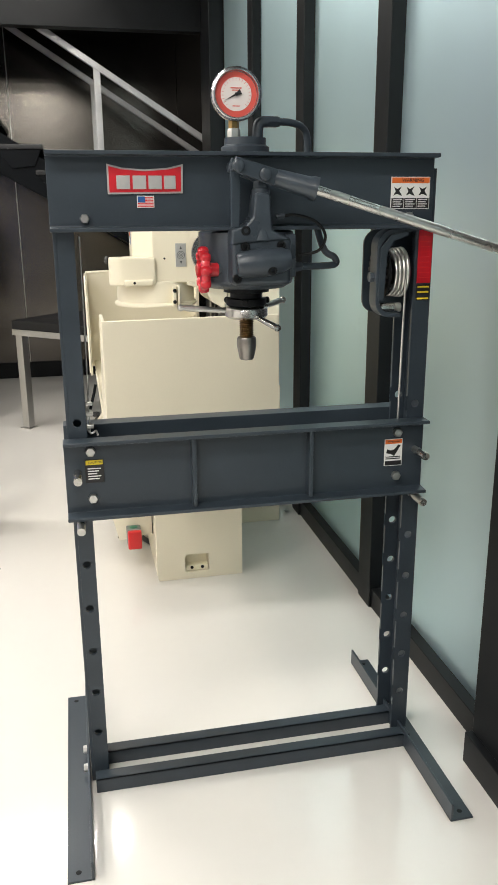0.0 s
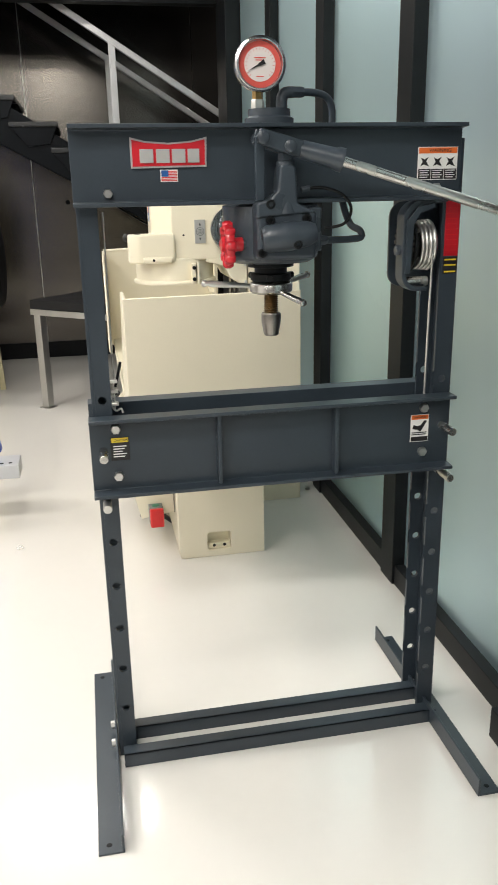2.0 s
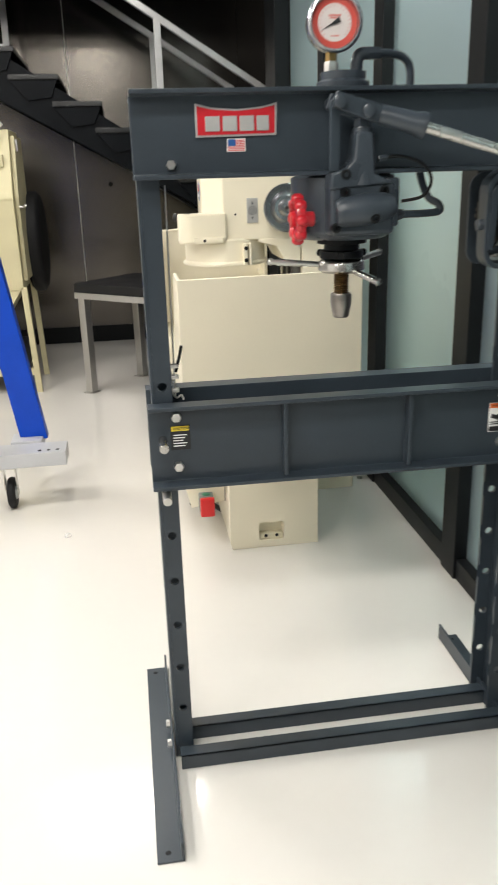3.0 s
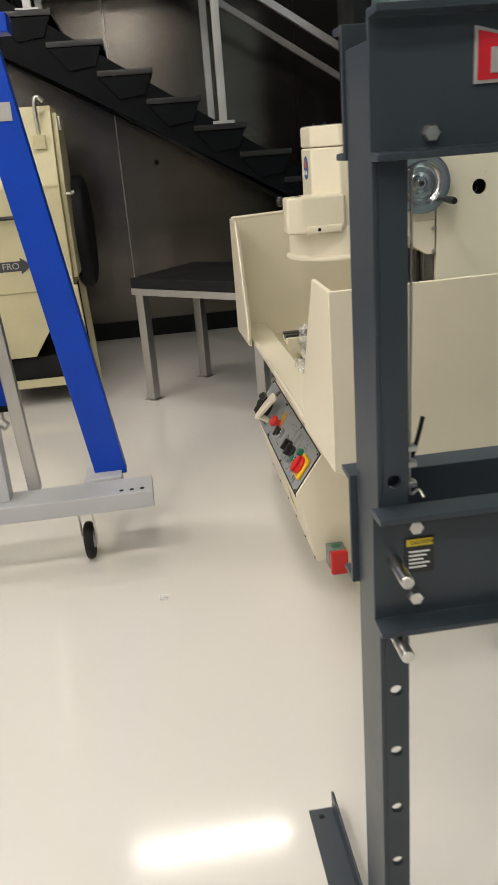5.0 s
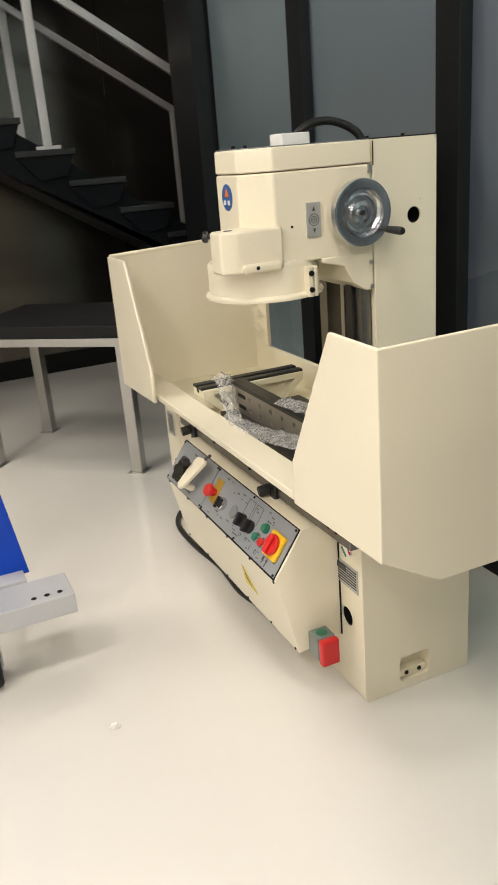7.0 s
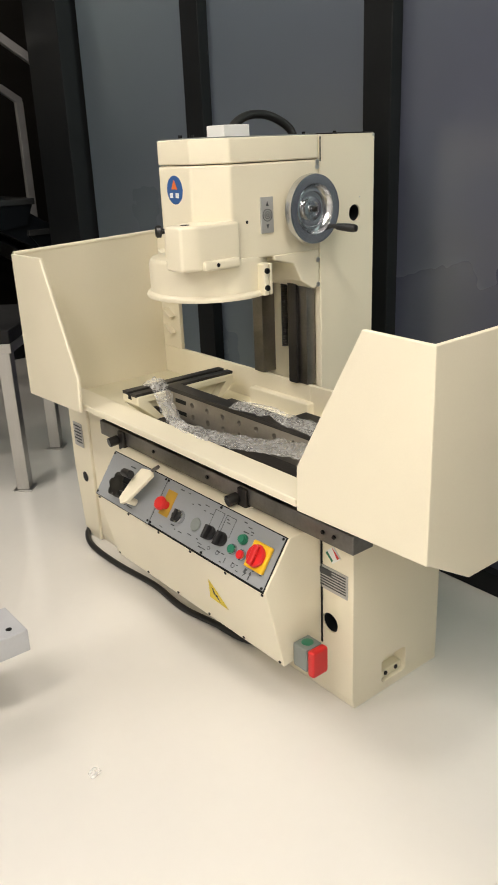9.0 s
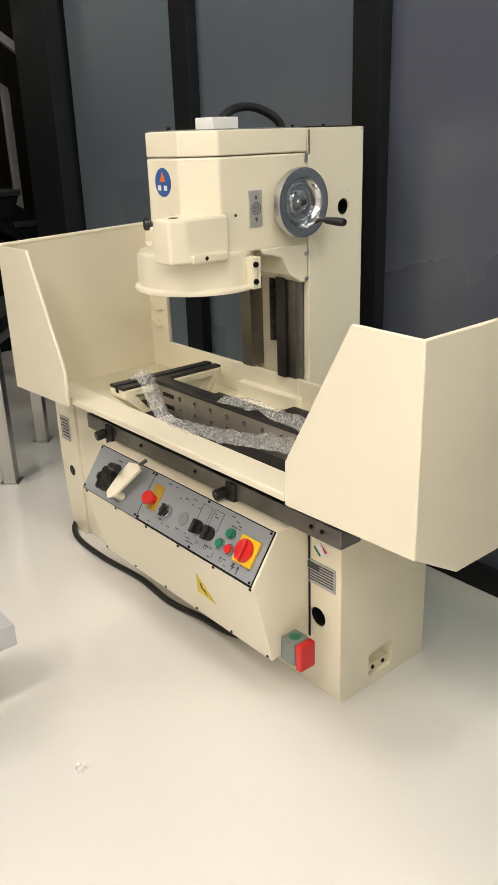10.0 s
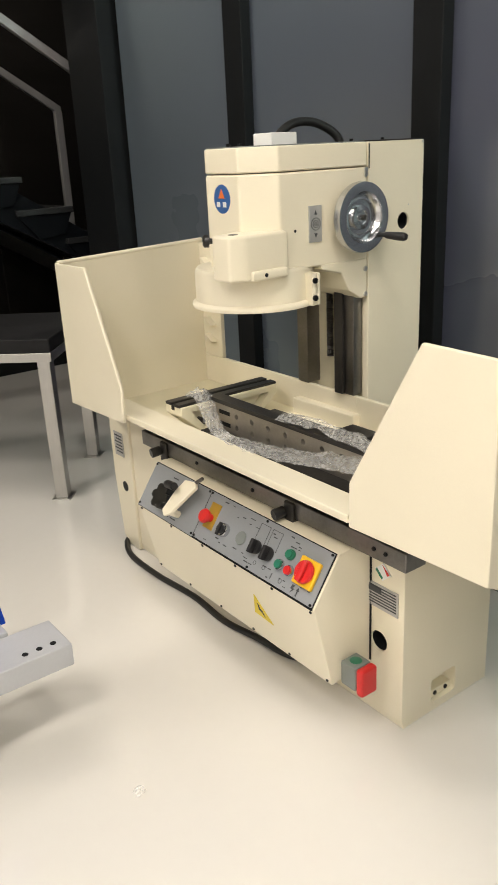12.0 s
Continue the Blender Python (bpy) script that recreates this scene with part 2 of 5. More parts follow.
def tube(pts, r, seg=10, n=8, bm=None, smooth_path=True):
    out = bmesh.new()
    path = curve_points(pts, n) if smooth_path else [Vector(p) for p in pts]
    rings, side = [], None
    for i, p in enumerate(path):
        d = (path[min(i + 1, len(path) - 1)] - path[max(i - 1, 0)]).normalized()
        if side is None:
            side = d.orthogonal().normalized()
        side = (side - d * side.dot(d)).normalized()
        up = d.cross(side)
        rings.append([out.verts.new(p + r * (math.cos(2 * math.pi * k / seg) * side + math.sin(2 * math.pi * k / seg) * up)) for k in range(seg)])
    for u, v in zip(rings, rings[1:]):
        for i in range(seg):
            j = (i + 1) % seg
            out.faces.new((u[i], u[j], v[j], v[i]))
    out.faces.new(rings[0][::-1])
    out.faces.new(rings[-1])
    return join(bm, out)


def hexbolt(p, q, r, bm=None):
    return lathe(p, q, [(0, 0), (r, 0), (r, 0.8), (r * 0.86, 1), (0, 1)], 6, bm)


def cut(ob, cutter):
    """Takes the shape cutter, given in the room's place, out of ob's mesh."""
    bmesh.ops.translate(cutter, verts=cutter.verts, vec=-origin_of(ob))
    bmesh.ops.recalc_face_normals(cutter, faces=cutter.faces)
    me = bpy.data.meshes.new("cutter")
    cutter.to_mesh(me)
    cutter.free()
    tool, body = bpy.data.objects.new("cutter", me), bpy.data.objects.new("cut_body", ob.data)
    for o in (tool, body):
        scene.collection.objects.link(o)
    mod = body.modifiers.new("cut", "BOOLEAN")
    mod.operation, mod.solver, mod.object = "DIFFERENCE", "EXACT", tool
    got = bpy.data.meshes.new_from_object(body.evaluated_get(bpy.context.evaluated_depsgraph_get()))
    bpy.data.objects.remove(tool)
    bpy.data.objects.remove(body)
    got.update()
    smooth(got)
    ob.data = got


def lettering(name, text, size, m, mat, parent, label=""):
    cu = bpy.data.curves.new(name, "FONT")
    cu.body, cu.size, cu.align_x, cu.align_y, cu.extrude = text, size, "CENTER", "CENTER", 0.0004
    tmp = bpy.data.objects.new(name, cu)
    me = bpy.data.meshes.new_from_object(tmp)
    bpy.data.objects.remove(tmp)
    me.transform(Matrix.Translation(-origin_of(parent)) @ m)
    me.materials.clear()
    me.materials.append(mat)
    ob = new(name, me)
    ob.parent = parent
    if label:
        tagged(ob, label)
    return ob


def facing_front(x, y, z):
    """Writing on an upright face that looks towards -y."""
    return pose(x, y, z, 90, 0, 0)


# ---- the room ----
X0, X1, Y0, Y1 = -4.2, 1.08, -3.0, 7.72
single("floor", box(X0 - 0.2, 3.2, Y0 - 0.2, Y1 + 0.2, -0.12, 0.0), FLOOR_MAT, "glossy white epoxy resin floor", "floor", kind="structure")
single("ceiling", box(X0 - 0.2, 3.2, Y0 - 0.2, Y1 + 0.2, CEILING, CEILING + 0.12), CEIL_MAT, "dark painted ceiling", "ceiling", kind="structure")
# added out of view, pale so that the glass panes reflect something bright
single("unseen_wall_west", box(X0 - 0.15, X0, Y0, Y1, 0, CEILING), WHITE_WALL, "unseen pale wall added for the glass to reflect", "wall", kind="structure")
# added out of view, kept dark to dim the steel wall's reflections
single("unseen_wall_south", box(X0, X1 + 0.1, Y0 - 0.15, Y0, 0, CEILING), PLASTER, "unseen grey wall added to close the room", "wall", kind="structure")
single("wall_stairwell", box(3.0, 3.15, 6.2, Y1, 0, CEILING), PLASTER, "plain wall closing the stairwell", "wall", kind="structure")
single("wall_stairwell_south", box(1.18, 3.0, 6.05, 6.2, 0, CEILING), PLASTER, "plain wall beside the stairwell", "wall", kind="structure")

# far wall of brushed steel sheets with narrow joints
north = thing("wall_north", (0, Y1, 0), "dark brushed stainless steel wall panels with narrow joints", "wall", kind="structure")
part("backing", box(X0, 3.0, Y1 + 0.01, Y1 + 0.14, 0, CEILING), BLACK, north)
joints = [X0, -2.95, -1.71, -0.455, 1.02, 2.04, 3.0]
for a, b in zip(joints, joints[1:]):
    part("panel", box(a + 0.002, b - 0.002, Y1 - 0.002, Y1 + 0.008, 0.0, CEILING, 0.0015), WALL_STEEL, north)
# bright strips laid on the joints in place of light catching their edges
for x in joints[1:4]:
    part("lit_joint_edge", box(x - 0.003, x + 0.003, Y1 - 0.0045, Y1 - 0.0005, 0.15, CEILING, 0.001), ZINC, north, "thin bright strip standing in for a lit joint edge")
part("bore", cyl((-0.164, Y1 - 0.0035, 1.415), (-0.164, Y1 - 0.001, 1.415), 0.02, 16), BLACK, north, "small dark round hole")
single("baseboard_north", box(X0, 3.0, Y1 - 0.016, Y1 - 0.003, 0, 0.15, 0.002), BLACK, "black skirting along the steel wall", "baseboard", kind="structure")

# east wall: frosted glass in black frames
east = thing("wall_east", (X1, 0, 0), "frosted blue-grey glass partition in black metal frames", "wall", kind="structure")
part("backing", box(X1 + 0.04, X1 + 0.1, Y0, 5.83, 0, CEILING), BLACK, east)
MULLIONS = [4.765, 3.725, 2.71, 0.555, -0.495, -1.545, -2.595]
edges = [5.83] + MULLIONS[:3] + [1.60] + MULLIONS[3:] + [Y0]
for a, b in zip(edges, edges[1:]):
    part("pane", box(X1 + 0.02, X1 + 0.032, b + 0.03, a - 0.03, 0.08, CEILING, 0.001), GLASS_WALL, east, "frosted glass pane with a cool tint")
for y in MULLIONS:
    part("mullion", box(X1 - 0.03, X1 + 0.04, y - 0.062, y + 0.062, 0.0, CEILING, 0.003), BLACK, east)
part("bottom_rail", box(X1 - 0.02, X1 + 0.04, Y0, 5.83, 0.0, 0.082, 0.003), BLACK, east)
part("pier_base", box(0.99, X1 + 0.045, 1.25, 1.735, 0.0, 0.095, 0.003), BLACK, east)
part("pier", box(1.012, X1 + 0.042, 1.25, 1.733, 0.0951, CEILING, 0.003), BLACK, east, "wide black metal pier")
single("pillar", box(1.0, 1.18, 5.83, 6.2, 0, CEILING, 0.004), BLACK, "black steel corner post beside the stairs", "pillar", kind="structure")
single("beam", box(X0, 1.0, 6.14, 6.24, 2.735, CEILING, 0.004), BLACK, "black steel beam under the ceiling", "beam", kind="structure")

# ceiling lights
lamp = thing("ceiling_light", (LAMP_SPOTS[0][0], LAMP_SPOTS[0][1], CEILING), "square white ceiling light in a thin frame", "ceiling light", "ceiling lights")


def build_light(at):
    x, y = at
    w = 0.3
    f = box(x - w, x + w, y - w, y - w + 0.02, CEILING - 0.05, CEILING, 0.002)
    box(x - w, x + w, y + w - 0.02, y + w, CEILING - 0.05, CEILING, 0.002, f)
    box(x - w, x - w + 0.02, y - w + 0.02, y + w - 0.02, CEILING - 0.05, CEILING, 0.002, f)
    box(x + w - 0.02, x + w, y - w + 0.02, y + w - 0.02, CEILING - 0.05, CEILING, 0.002, f)
    part("frame", f, WHITE_LABEL, lamp)
    part("diffuser", box(x - w + 0.021, x + w - 0.021, y - w + 0.021, y + w - 0.021, CEILING - 0.03, CEILING - 0.02), LAMP_GLOW, lamp)


build_light(LAMP_SPOTS[0])
for i, (x, y) in enumerate(LAMP_SPOTS):
    if i:
        copy_thing(lamp, Matrix.Translation((x, y, CEILING)))
    a = bpy.data.lights.new("ceiling_lamp", "AREA")
    a.shape, a.size, a.energy, a.color = "SQUARE", 0.5, LAMP_POWER, LAMP_COLOUR
    new("ceiling_lamp", a).matrix_world = pose(x, y, CEILING - 0.06)

# linear light
sx0, sx1, sy = STRIP
strip_light = thing("linear_light", ((sx0 + sx1) / 2, sy, CEILING), "long narrow white ceiling light", "ceiling light")
part("housing", box(sx0 - 0.02, sx1 + 0.02, sy - 0.05, sy + 0.05, CEILING - 0.05, CEILING, 0.003), BLACK, strip_light)
part("diffuser", box(sx0, sx1, sy - 0.035, sy + 0.035, CEILING - 0.06, CEILING - 0.05, 0.002), glow("strip_diffuser", LAMP_COLOUR, 10.0), strip_light)
a = bpy.data.lights.new("strip_lamp", "AREA")
a.shape, a.size, a.size_y, a.energy, a.color = "RECTANGLE", sx1 - sx0, 0.07, LAMP_POWER, LAMP_COLOUR
new("strip_lamp", a).matrix_world = pose((sx0 + sx1) / 2, sy, CEILING - 0.065)

# small round ceiling lamp, added out of view to brighten the stairwell
def stairwell_fill(x, y, power):
    d = thing("stairwell_fill", (x, y, CEILING), "unseen round ceiling lamp added to brighten the stairwell", "ceiling light", "downlights")
    part("rim", lathe((x, y, CEILING), (x, y, CEILING - 0.02), [(0.055, 0), (0.075, 0.1), (0.075, 0.6), (0.058, 1), (0.055, 0.6), (0.055, 0)], 28), WHITE_LABEL, d)
    part("diffuser", cyl((x, y, CEILING - 0.002), (x, y, CEILING - 0.009), 0.054, 24), LAMP_GLOW, d)
    e = bpy.data.lights.new("stairwell_fill_lamp", "AREA")
    e.shape, e.size, e.energy, e.color = "DISK", 0.1, power, LAMP_COLOUR
    new("stairwell_fill_lamp", e).matrix_world = pose(x, y, CEILING - 0.03)


# stands behind the pillar, so its reflection stays off the floor
stairwell_fill(1.75, 7.42, 9.0)

# stairs
RISE, RUN = 0.178, 0.285
stairs = thing("staircase", (1.0, 6.8, 0), "black steel stairs with open risers and grey handrails", "stairs")
SX, SZ = 0.407, 1.633
S0, S1 = 6.3, 7.3


def nose(i):
    return SX - i * RUN, SZ + i * RISE


for i in range(-8, 10):
    x, z = nose(i)
    if z > CEILING - 0.1:
        continue
    t = box(x - 0.345, x, S0, S1, z - 0.035, z, 0.004, )
    part("tread", t, TREAD_LIT, stairs)
    for yy in (S0 + 0.012, S1 - 0.032):
        g = prism([(x - 0.335, z - 0.036), (x - 0.012, z - 0.036), (x - 0.06, z - 0.15), (x - 0.22, z - 0.17)], "y", yy, yy + 0.02, 0.002)
        part("bracket", g, BLACK_STAIR, stairs)
k = RISE / RUN
def slope(x):
    return SZ + (SX - x) * k
for yy in (S0 + 0.03, S1 - 0.13):
    a, b = -1.9, 2.75
    part("stringer", prism([(a, slope(a) - 0.10), (b, slope(b) - 0.10), (b, max(0.0, slope(b) - 0.48)), (a, slope(a) - 0.50)], "y", yy, yy + 0.1, 0.004), BLACK_STAIR, stairs)
part("soffit_plate", prism([(-1.9, slope(-1.9) - 0.40), (2.6, slope(2.6) - 0.30), (2.6, slope(2.6) - 0.31), (-1.9, slope(-1.9) - 0.41)], "y", S0 + 0.14, S1 - 0.14), BLACK_STAIR, stairs)
for yy, xa, xb in ((S0 + 0.05, -1.1, 1.4), (S1 - 0.15, -1.1, 1.36)):
    za, zb = slope(xa) + 0.80, slope(xb) + 0.80
    h = 0.026
    r = prism([(xa, za - h), (xb, zb - h), (xb, zb + h), (xa, za + h)], "y", yy - 0.02, yy + 0.02, 0.003)
    part("handrail", r, RAIL_GREY, stairs, "brushed grey steel handrail")
    for px in (-0.87, 0.26, 1.34):
        foot = slope(px) + 0.01 - (k * 0.1)
        part("baluster_post", box(px - 0.025, px + 0.025, yy - 0.018, yy + 0.018, foot - 0.02, slope(px) + 0.79, 0.003), RAIL_GREY, stairs, "brushed grey steel post")
        part("base_plate", box(px - 0.07, px + 0.07, yy - 0.035, yy + 0.035, foot - 0.055, foot - 0.02, 0.002), RAIL_GREY, stairs)


# ---- hydraulic press ----
press = thing("hydraulic_press", (0.42, 1.94, 0), "dark blue-grey steel H-frame hydraulic shop press standing on the floor", "press")
PF, PB = 1.88, 2.0


def channel_x(x0, x1, z0, z1, web_y, tip_y, th=0.008, fl=0.011):
    lo, hi = sorted((web_y, tip_y))
    s = 1 if tip_y > web_y else -1
    w0, w1, t = web_y - s * th / 2, web_y + s * th / 2, tip_y
    outline = [(w0, z0), (t, z0), (t, z0 + fl * 0.8), (w1, z0 + fl), (w1, z1 - fl), (t, z1 - fl * 0.8), (t, z1), (w0, z1)]
    return prism(outline, "x", x0, x1, 0.0015)


head_f = part("head_channel", channel_x(-0.045, 0.867, 1.461, 1.632, PF - 0.004, 1.838), NAVY, press)
part("head_channel", channel_x(-0.045, 0.867, 1.461, 1.632, PB + 0.006, 2.05), NAVY, press)
bed_f = part("bed_channel", channel_x(-0.052, 0.876, 0.782, 0.98, PF - 0.006, 1.832), NAVY, press)
part("bed_channel", channel_x(-0.052, 0.876, 0.782, 0.98, PB + 0.008, 2.056), NAVY, press)
for x in (0.261, 0.561):
    part("stiffener", box(x - 0.005, x + 0.005, 1.842, PF - 0.01, 0.793, 0.969, 0.001), NAVY, bed_f)
HOLES = [0.152 + 0.1235 * i for i in range(8) if i not in (5, 6)]


def upright(xw, xi, name="upright"):
    """Channel with its web at xw and its flanges reaching to xi, bored with a row of holes."""
    s = 1 if xi > xw else -1
    b = box(min(xw, xw + s * 0.008), max(xw, xw + s * 0.008), PF, PB, 0.0, 1.6, 0.001)
    r, cx = 0.0105, (xw + xi) / 2 + s * 0.002
    for y0, y1 in ((PF, PF + 0.009), (PB - 0.009, PB)):
        zs = [0.004] + [h for h in HOLES if h < 1.45] + [1.6]
        # flange built from strips round each hole
        x0, x1 = sorted((xw + s * 0.008, xi))
        prev = 0.0
        for h in HOLES:
            box(x0, x1, y0, y1, prev, h - 0.02, 0, b)
            ring(b, cx, h, r, x0, x1, h - 0.02, h + 0.02, y0, y1)
            prev = h + 0.02
        box(x0, x1, y0, y1, prev, 1.6, 0, b)
    return part(name, b, NAVY, press)


def ring(bm, cx, cz, r, x0, x1, z0, z1, y0, y1, seg=16):
    """A rectangle with a round hole through it."""
    def rim(a):
        c, s = math.cos(a), math.sin(a)
        hx, hz = (x1 - cx if c > 0 else cx - x0), (z1 - cz if s > 0 else cz - z0)
        t = min(hx / abs(c) if abs(c) > 1e-6 else 9, hz / abs(s) if abs(s) > 1e-6 else 9)
        return cx + c * t, cz + s * t
    angs = sorted([2 * math.pi * i / seg for i in range(seg)] + [math.atan2(z - cz, x - cx) % (2 * math.pi) for x in (x0, x1) for z in (z0, z1)])
    inn = [[bm.verts.new((cx + r * math.cos(a), y, cz + r * math.sin(a))) for a in angs] for y in (y0, y1)]
    out = [[bm.verts.new((rim(a)[0], y, rim(a)[1])) for a in angs] for y in (y0, y1)]
    n = len(angs)
    for i in range(n):
        j = (i + 1) % n
        bm.faces.new((inn[0][i], inn[0][j], out[0][j], out[0][i]))
        bm.faces.new((inn[1][i], out[1][i], out[1][j], inn[1][j]))
        bm.faces.new((inn[0][i], inn[1][i], inn[1][j], inn[0][j]))


upright(-0.041, 0.006)
up_r = upright(0.878, 0.831)
# feet and floor bars of angle iron
for xv, s in ((-0.045, -1), (0.85, 1)):
    xs = sorted((xv, xv + s * 0.006))
    xo = sorted((xv, xv + s * 0.062))
    ya = 1.535 if s < 0 else 1.522
    f = box(xs[0], xs[1], ya, 2.285, 0.0, 0.052, 0.001)
    box(xo[0], xo[1], ya, 2.285, 0.0, 0.006, 0.001, f)
    foot = part("foot", f, NAVY, press)
    for y in (ya + 0.025, 2.26):
        part("bolt_hole", cyl((xv + s * 0.036, y, 0.0055), (xv + s * 0.036, y, 0.0065), 0.007, 12), BLACK, foot)
    for y in (1.9, 1.98):
        part("bolt", hexbolt((xv + s * 0.006, y, 0.03), (xv + s * 0.017, y, 0.03), 0.011), ZINC, foot)
for y0, y1, lip in ((1.828, 1.834, 1), (1.940, 1.946, 1)):
    b = box(-0.03, 0.868, y0, y1, 0.0, 0.040, 0.001)
    box(-0.03, 0.868, y0, y0 + 0.04, 0.034, 0.040, 0.001, b)
    part("floor_bar", b, NAVY, press)
# bolts and pins
for x, z in ((0.032, 1.489), (0.806, 1.489)):
    part("bolt", hexbolt((x, 1.872, z), (x, 1.861, z), 0.011), ZINC, head_f)
for x, z in ((0.011, 0.948), (0.011, 0.828), (0.802, 0.945), (0.802, 0.826)):
    part("bolt", hexbolt((x, 1.87, z), (x, 1.858, z), 0.0125), ZINC, bed_f)
for x, z in ((-0.022, 0.894), (-0.022, 0.768), (0.855, 0.894), (0.855, 0.768)):
    part("support_pin", cyl((x, 2.025, z), (x, 1.80, z), 0.0105, 16), STEEL, press, "plain steel support pin")

# plates and labels
def plate(name, x0, x1, z0, z1, y, mat, parent, label, th=0.0025):
    return part(name, box(x0, x1, y - th, y, z0, z1, 0.0006), mat, parent, label)


WF = 1.871
badge = part("badge", prism([(0.086, 1.606), (0.118, 1.598), (0.17, 1.594), (0.222, 1.598), (0.256, 1.606), (0.254, 1.543), (0.086, 1.541)], "y", WF - 0.004, WF, 0.0006), SILVER_PLATE, head_f, "red and silver maker's badge")
part("badge_field", prism([(0.090, 1.6005), (0.118, 1.594), (0.17, 1.590), (0.222, 1.594), (0.251, 1.6005), (0.250, 1.547), (0.090, 1.545)], "y", WF - 0.0055, WF - 0.0035), RED, badge)
for i, (a, b) in enumerate(((0.106, 0.136), (0.142, 0.172), (0.177, 0.207), (0.212, 0.238))):
    part("badge_bar", box(a, b, WF - 0.008, WF - 0.005, 1.552, 1.581, 0.0008), SILVER_PLATE, badge)
flag = plate("flag_sticker", 0.150, 0.189, 1.512, 1.538, WF, WHITE_LABEL, head_f, "small striped red, white and blue flag sticker", 0.0015)
for i in range(7):
    z = 1.5140 + i * 0.00325
    part("stripe", box(0.152, 0.187, WF - 0.0022, WF - 0.0014, z, z + 0.0017), RED_PLASTIC, flag)
part("canton", box(0.152, 0.168, WF - 0.0027, WF - 0.0021, 1.5235, 1.5365), LABEL_BLUE, flag)
warn = plate("warning_label", 0.757, 0.857, 1.506, 1.580, WF, WHITE_LABEL, head_f, "white and orange warning label with pictograms", 0.0015)
part("header", box(0.759, 0.855, WF - 0.0022, WF - 0.0014, 1.5655, 1.5785), ORANGE, warn)
lettering("word", "WARNING", 0.0115, facing_front(0.812, WF - 0.0026, 1.572), BLACK_PLASTIC, warn)
for i in range(3):
    x = 0.759 + i * 0.0325
    part("text_box", box(x, x + 0.031, WF - 0.0022, WF - 0.0014, 1.508, 1.531), BLACK_PLASTIC, warn)
    for j in range(4):
        part("text_bar", box(x + 0.003, x + 0.027 - 0.004 * (j % 2), WF - 0.0027, WF - 0.0021, 1.5265 - j * 0.005, 1.5285 - j * 0.005), WHITE_LABEL, warn)
    part("pictogram", prism([(x + 0.004, 1.537), (x + 0.013, 1.541), (x + 0.027, 1.536), (x + 0.019, 1.548), (x + 0.025, 1.558), (x + 0.014, 1.552), (x + 0.005, 1.557), (x + 0.010, 1.547)], "y", WF - 0.0022, WF - 0.0014), BLACK_PLASTIC, warn)
caut = plate("caution_label", -0.004, 0.041, 0.868, 0.927, WF - 0.002, BLACK_PLASTIC, bed_f, "black and yellow caution label", 0.0015)
part("header", box(-0.002, 0.039, WF - 0.0042, WF - 0.0034, 0.914, 0.9255), LABEL_YELLOW, caut)
lettering("word", "CAUTION", 0.0078, facing_front(0.021, WF - 0.0046, 0.9195), BLACK_PLASTIC, caut)
for j in range(5):
    part("text_bar", box(0.002, 0.034 - 0.005 * (j % 3), WF - 0.0042, WF - 0.0034, 0.903 - j * 0.0065, 0.9055 - j * 0.0065), WHITE_LABEL, caut)
pinch = plate("warning_label", 0.768, 0.818, 0.853, 0.927, WF - 0.002, WHITE_LABEL, bed_f, "white and orange crush warning label", 0.0015)
part("header", box(0.770, 0.816, WF - 0.0042, WF - 0.0034, 0.914, 0.9255), ORANGE, pinch)
lettering("word", "WARNING", 0.0066, facing_front(0.793, WF - 0.0046, 0.9195), BLACK_PLASTIC, pinch)
part("pictogram", prism([(0.773, 0.889), (0.786, 0.886), (0.795, 0.880), (0.800, 0.887), (0.813, 0.909), (0.806, 0.911), (0.795, 0.898), (0.786, 0.896), (0.776, 0.900)], "y", WF - 0.0042, WF - 0.0034), BLACK_PLASTIC, pinch)
for z in (0.872, 0.877):
    part("pictogram_bar", box(0.772, 0.812, WF - 0.0042, WF - 0.0034, z, z + 0.0025), BLACK_PLASTIC, pinch)
part("text_box", box(0.770, 0.816, WF - 0.0042, WF - 0.0034, 0.855, 0.867), BLACK_PLASTIC, pinch)
tag = plate("capacity_plate", 0.839, 0.876, 1.327, 1.462, PF, RED, up_r, "red instruction plate with faint lines", 0.0015)
for j in range(9):
    part("text_bar", box(0.842, 0.873, PF - 0.0022, PF - 0.0014, 1.34 + j * 0.0125, 1.3415 + j * 0.0125), RED_PLASTIC, tag)
tag = plate("serial_plate", 0.838, 0.876, 1.284, 1.324, PF, BLACK_PLASTIC, up_r, "black and yellow serial plate", 0.0015)
for z in (1.287, 1.303, 1.316):
    part("text_bar", box(0.842, 0.872, PF - 0.0022, PF - 0.0014, z, z + 0.004), LABEL_YELLOW, tag)

# hydraulic cylinder with gauge
CX, CY = 0.415, 1.94
jack = part("cylinder", lathe((CX, CY, 1.325), (CX, CY, 1.668), [(0, 0), (0.095, 0), (0.112, 0.03), (0.115, 0.06), (0.115, 0.38), (0.085, 0.42), (0.054, 0.46), (0.054, 0.88), (0.057, 0.90), (0.057, 0.94), (0.049, 0.955), (0.049, 1), (0, 1)], 40), NAVY_CAST, press)
part("collar", lathe((CX, CY, 1.277), (CX, CY, 1.325), [(0, 0), (0.044, 0), (0.050, 0.1), (0.050, 0.4), (0.040, 0.45), (0.040, 0.7), (0.056, 0.75), (0.056, 1), (0, 1)], 32), BLACK, press)
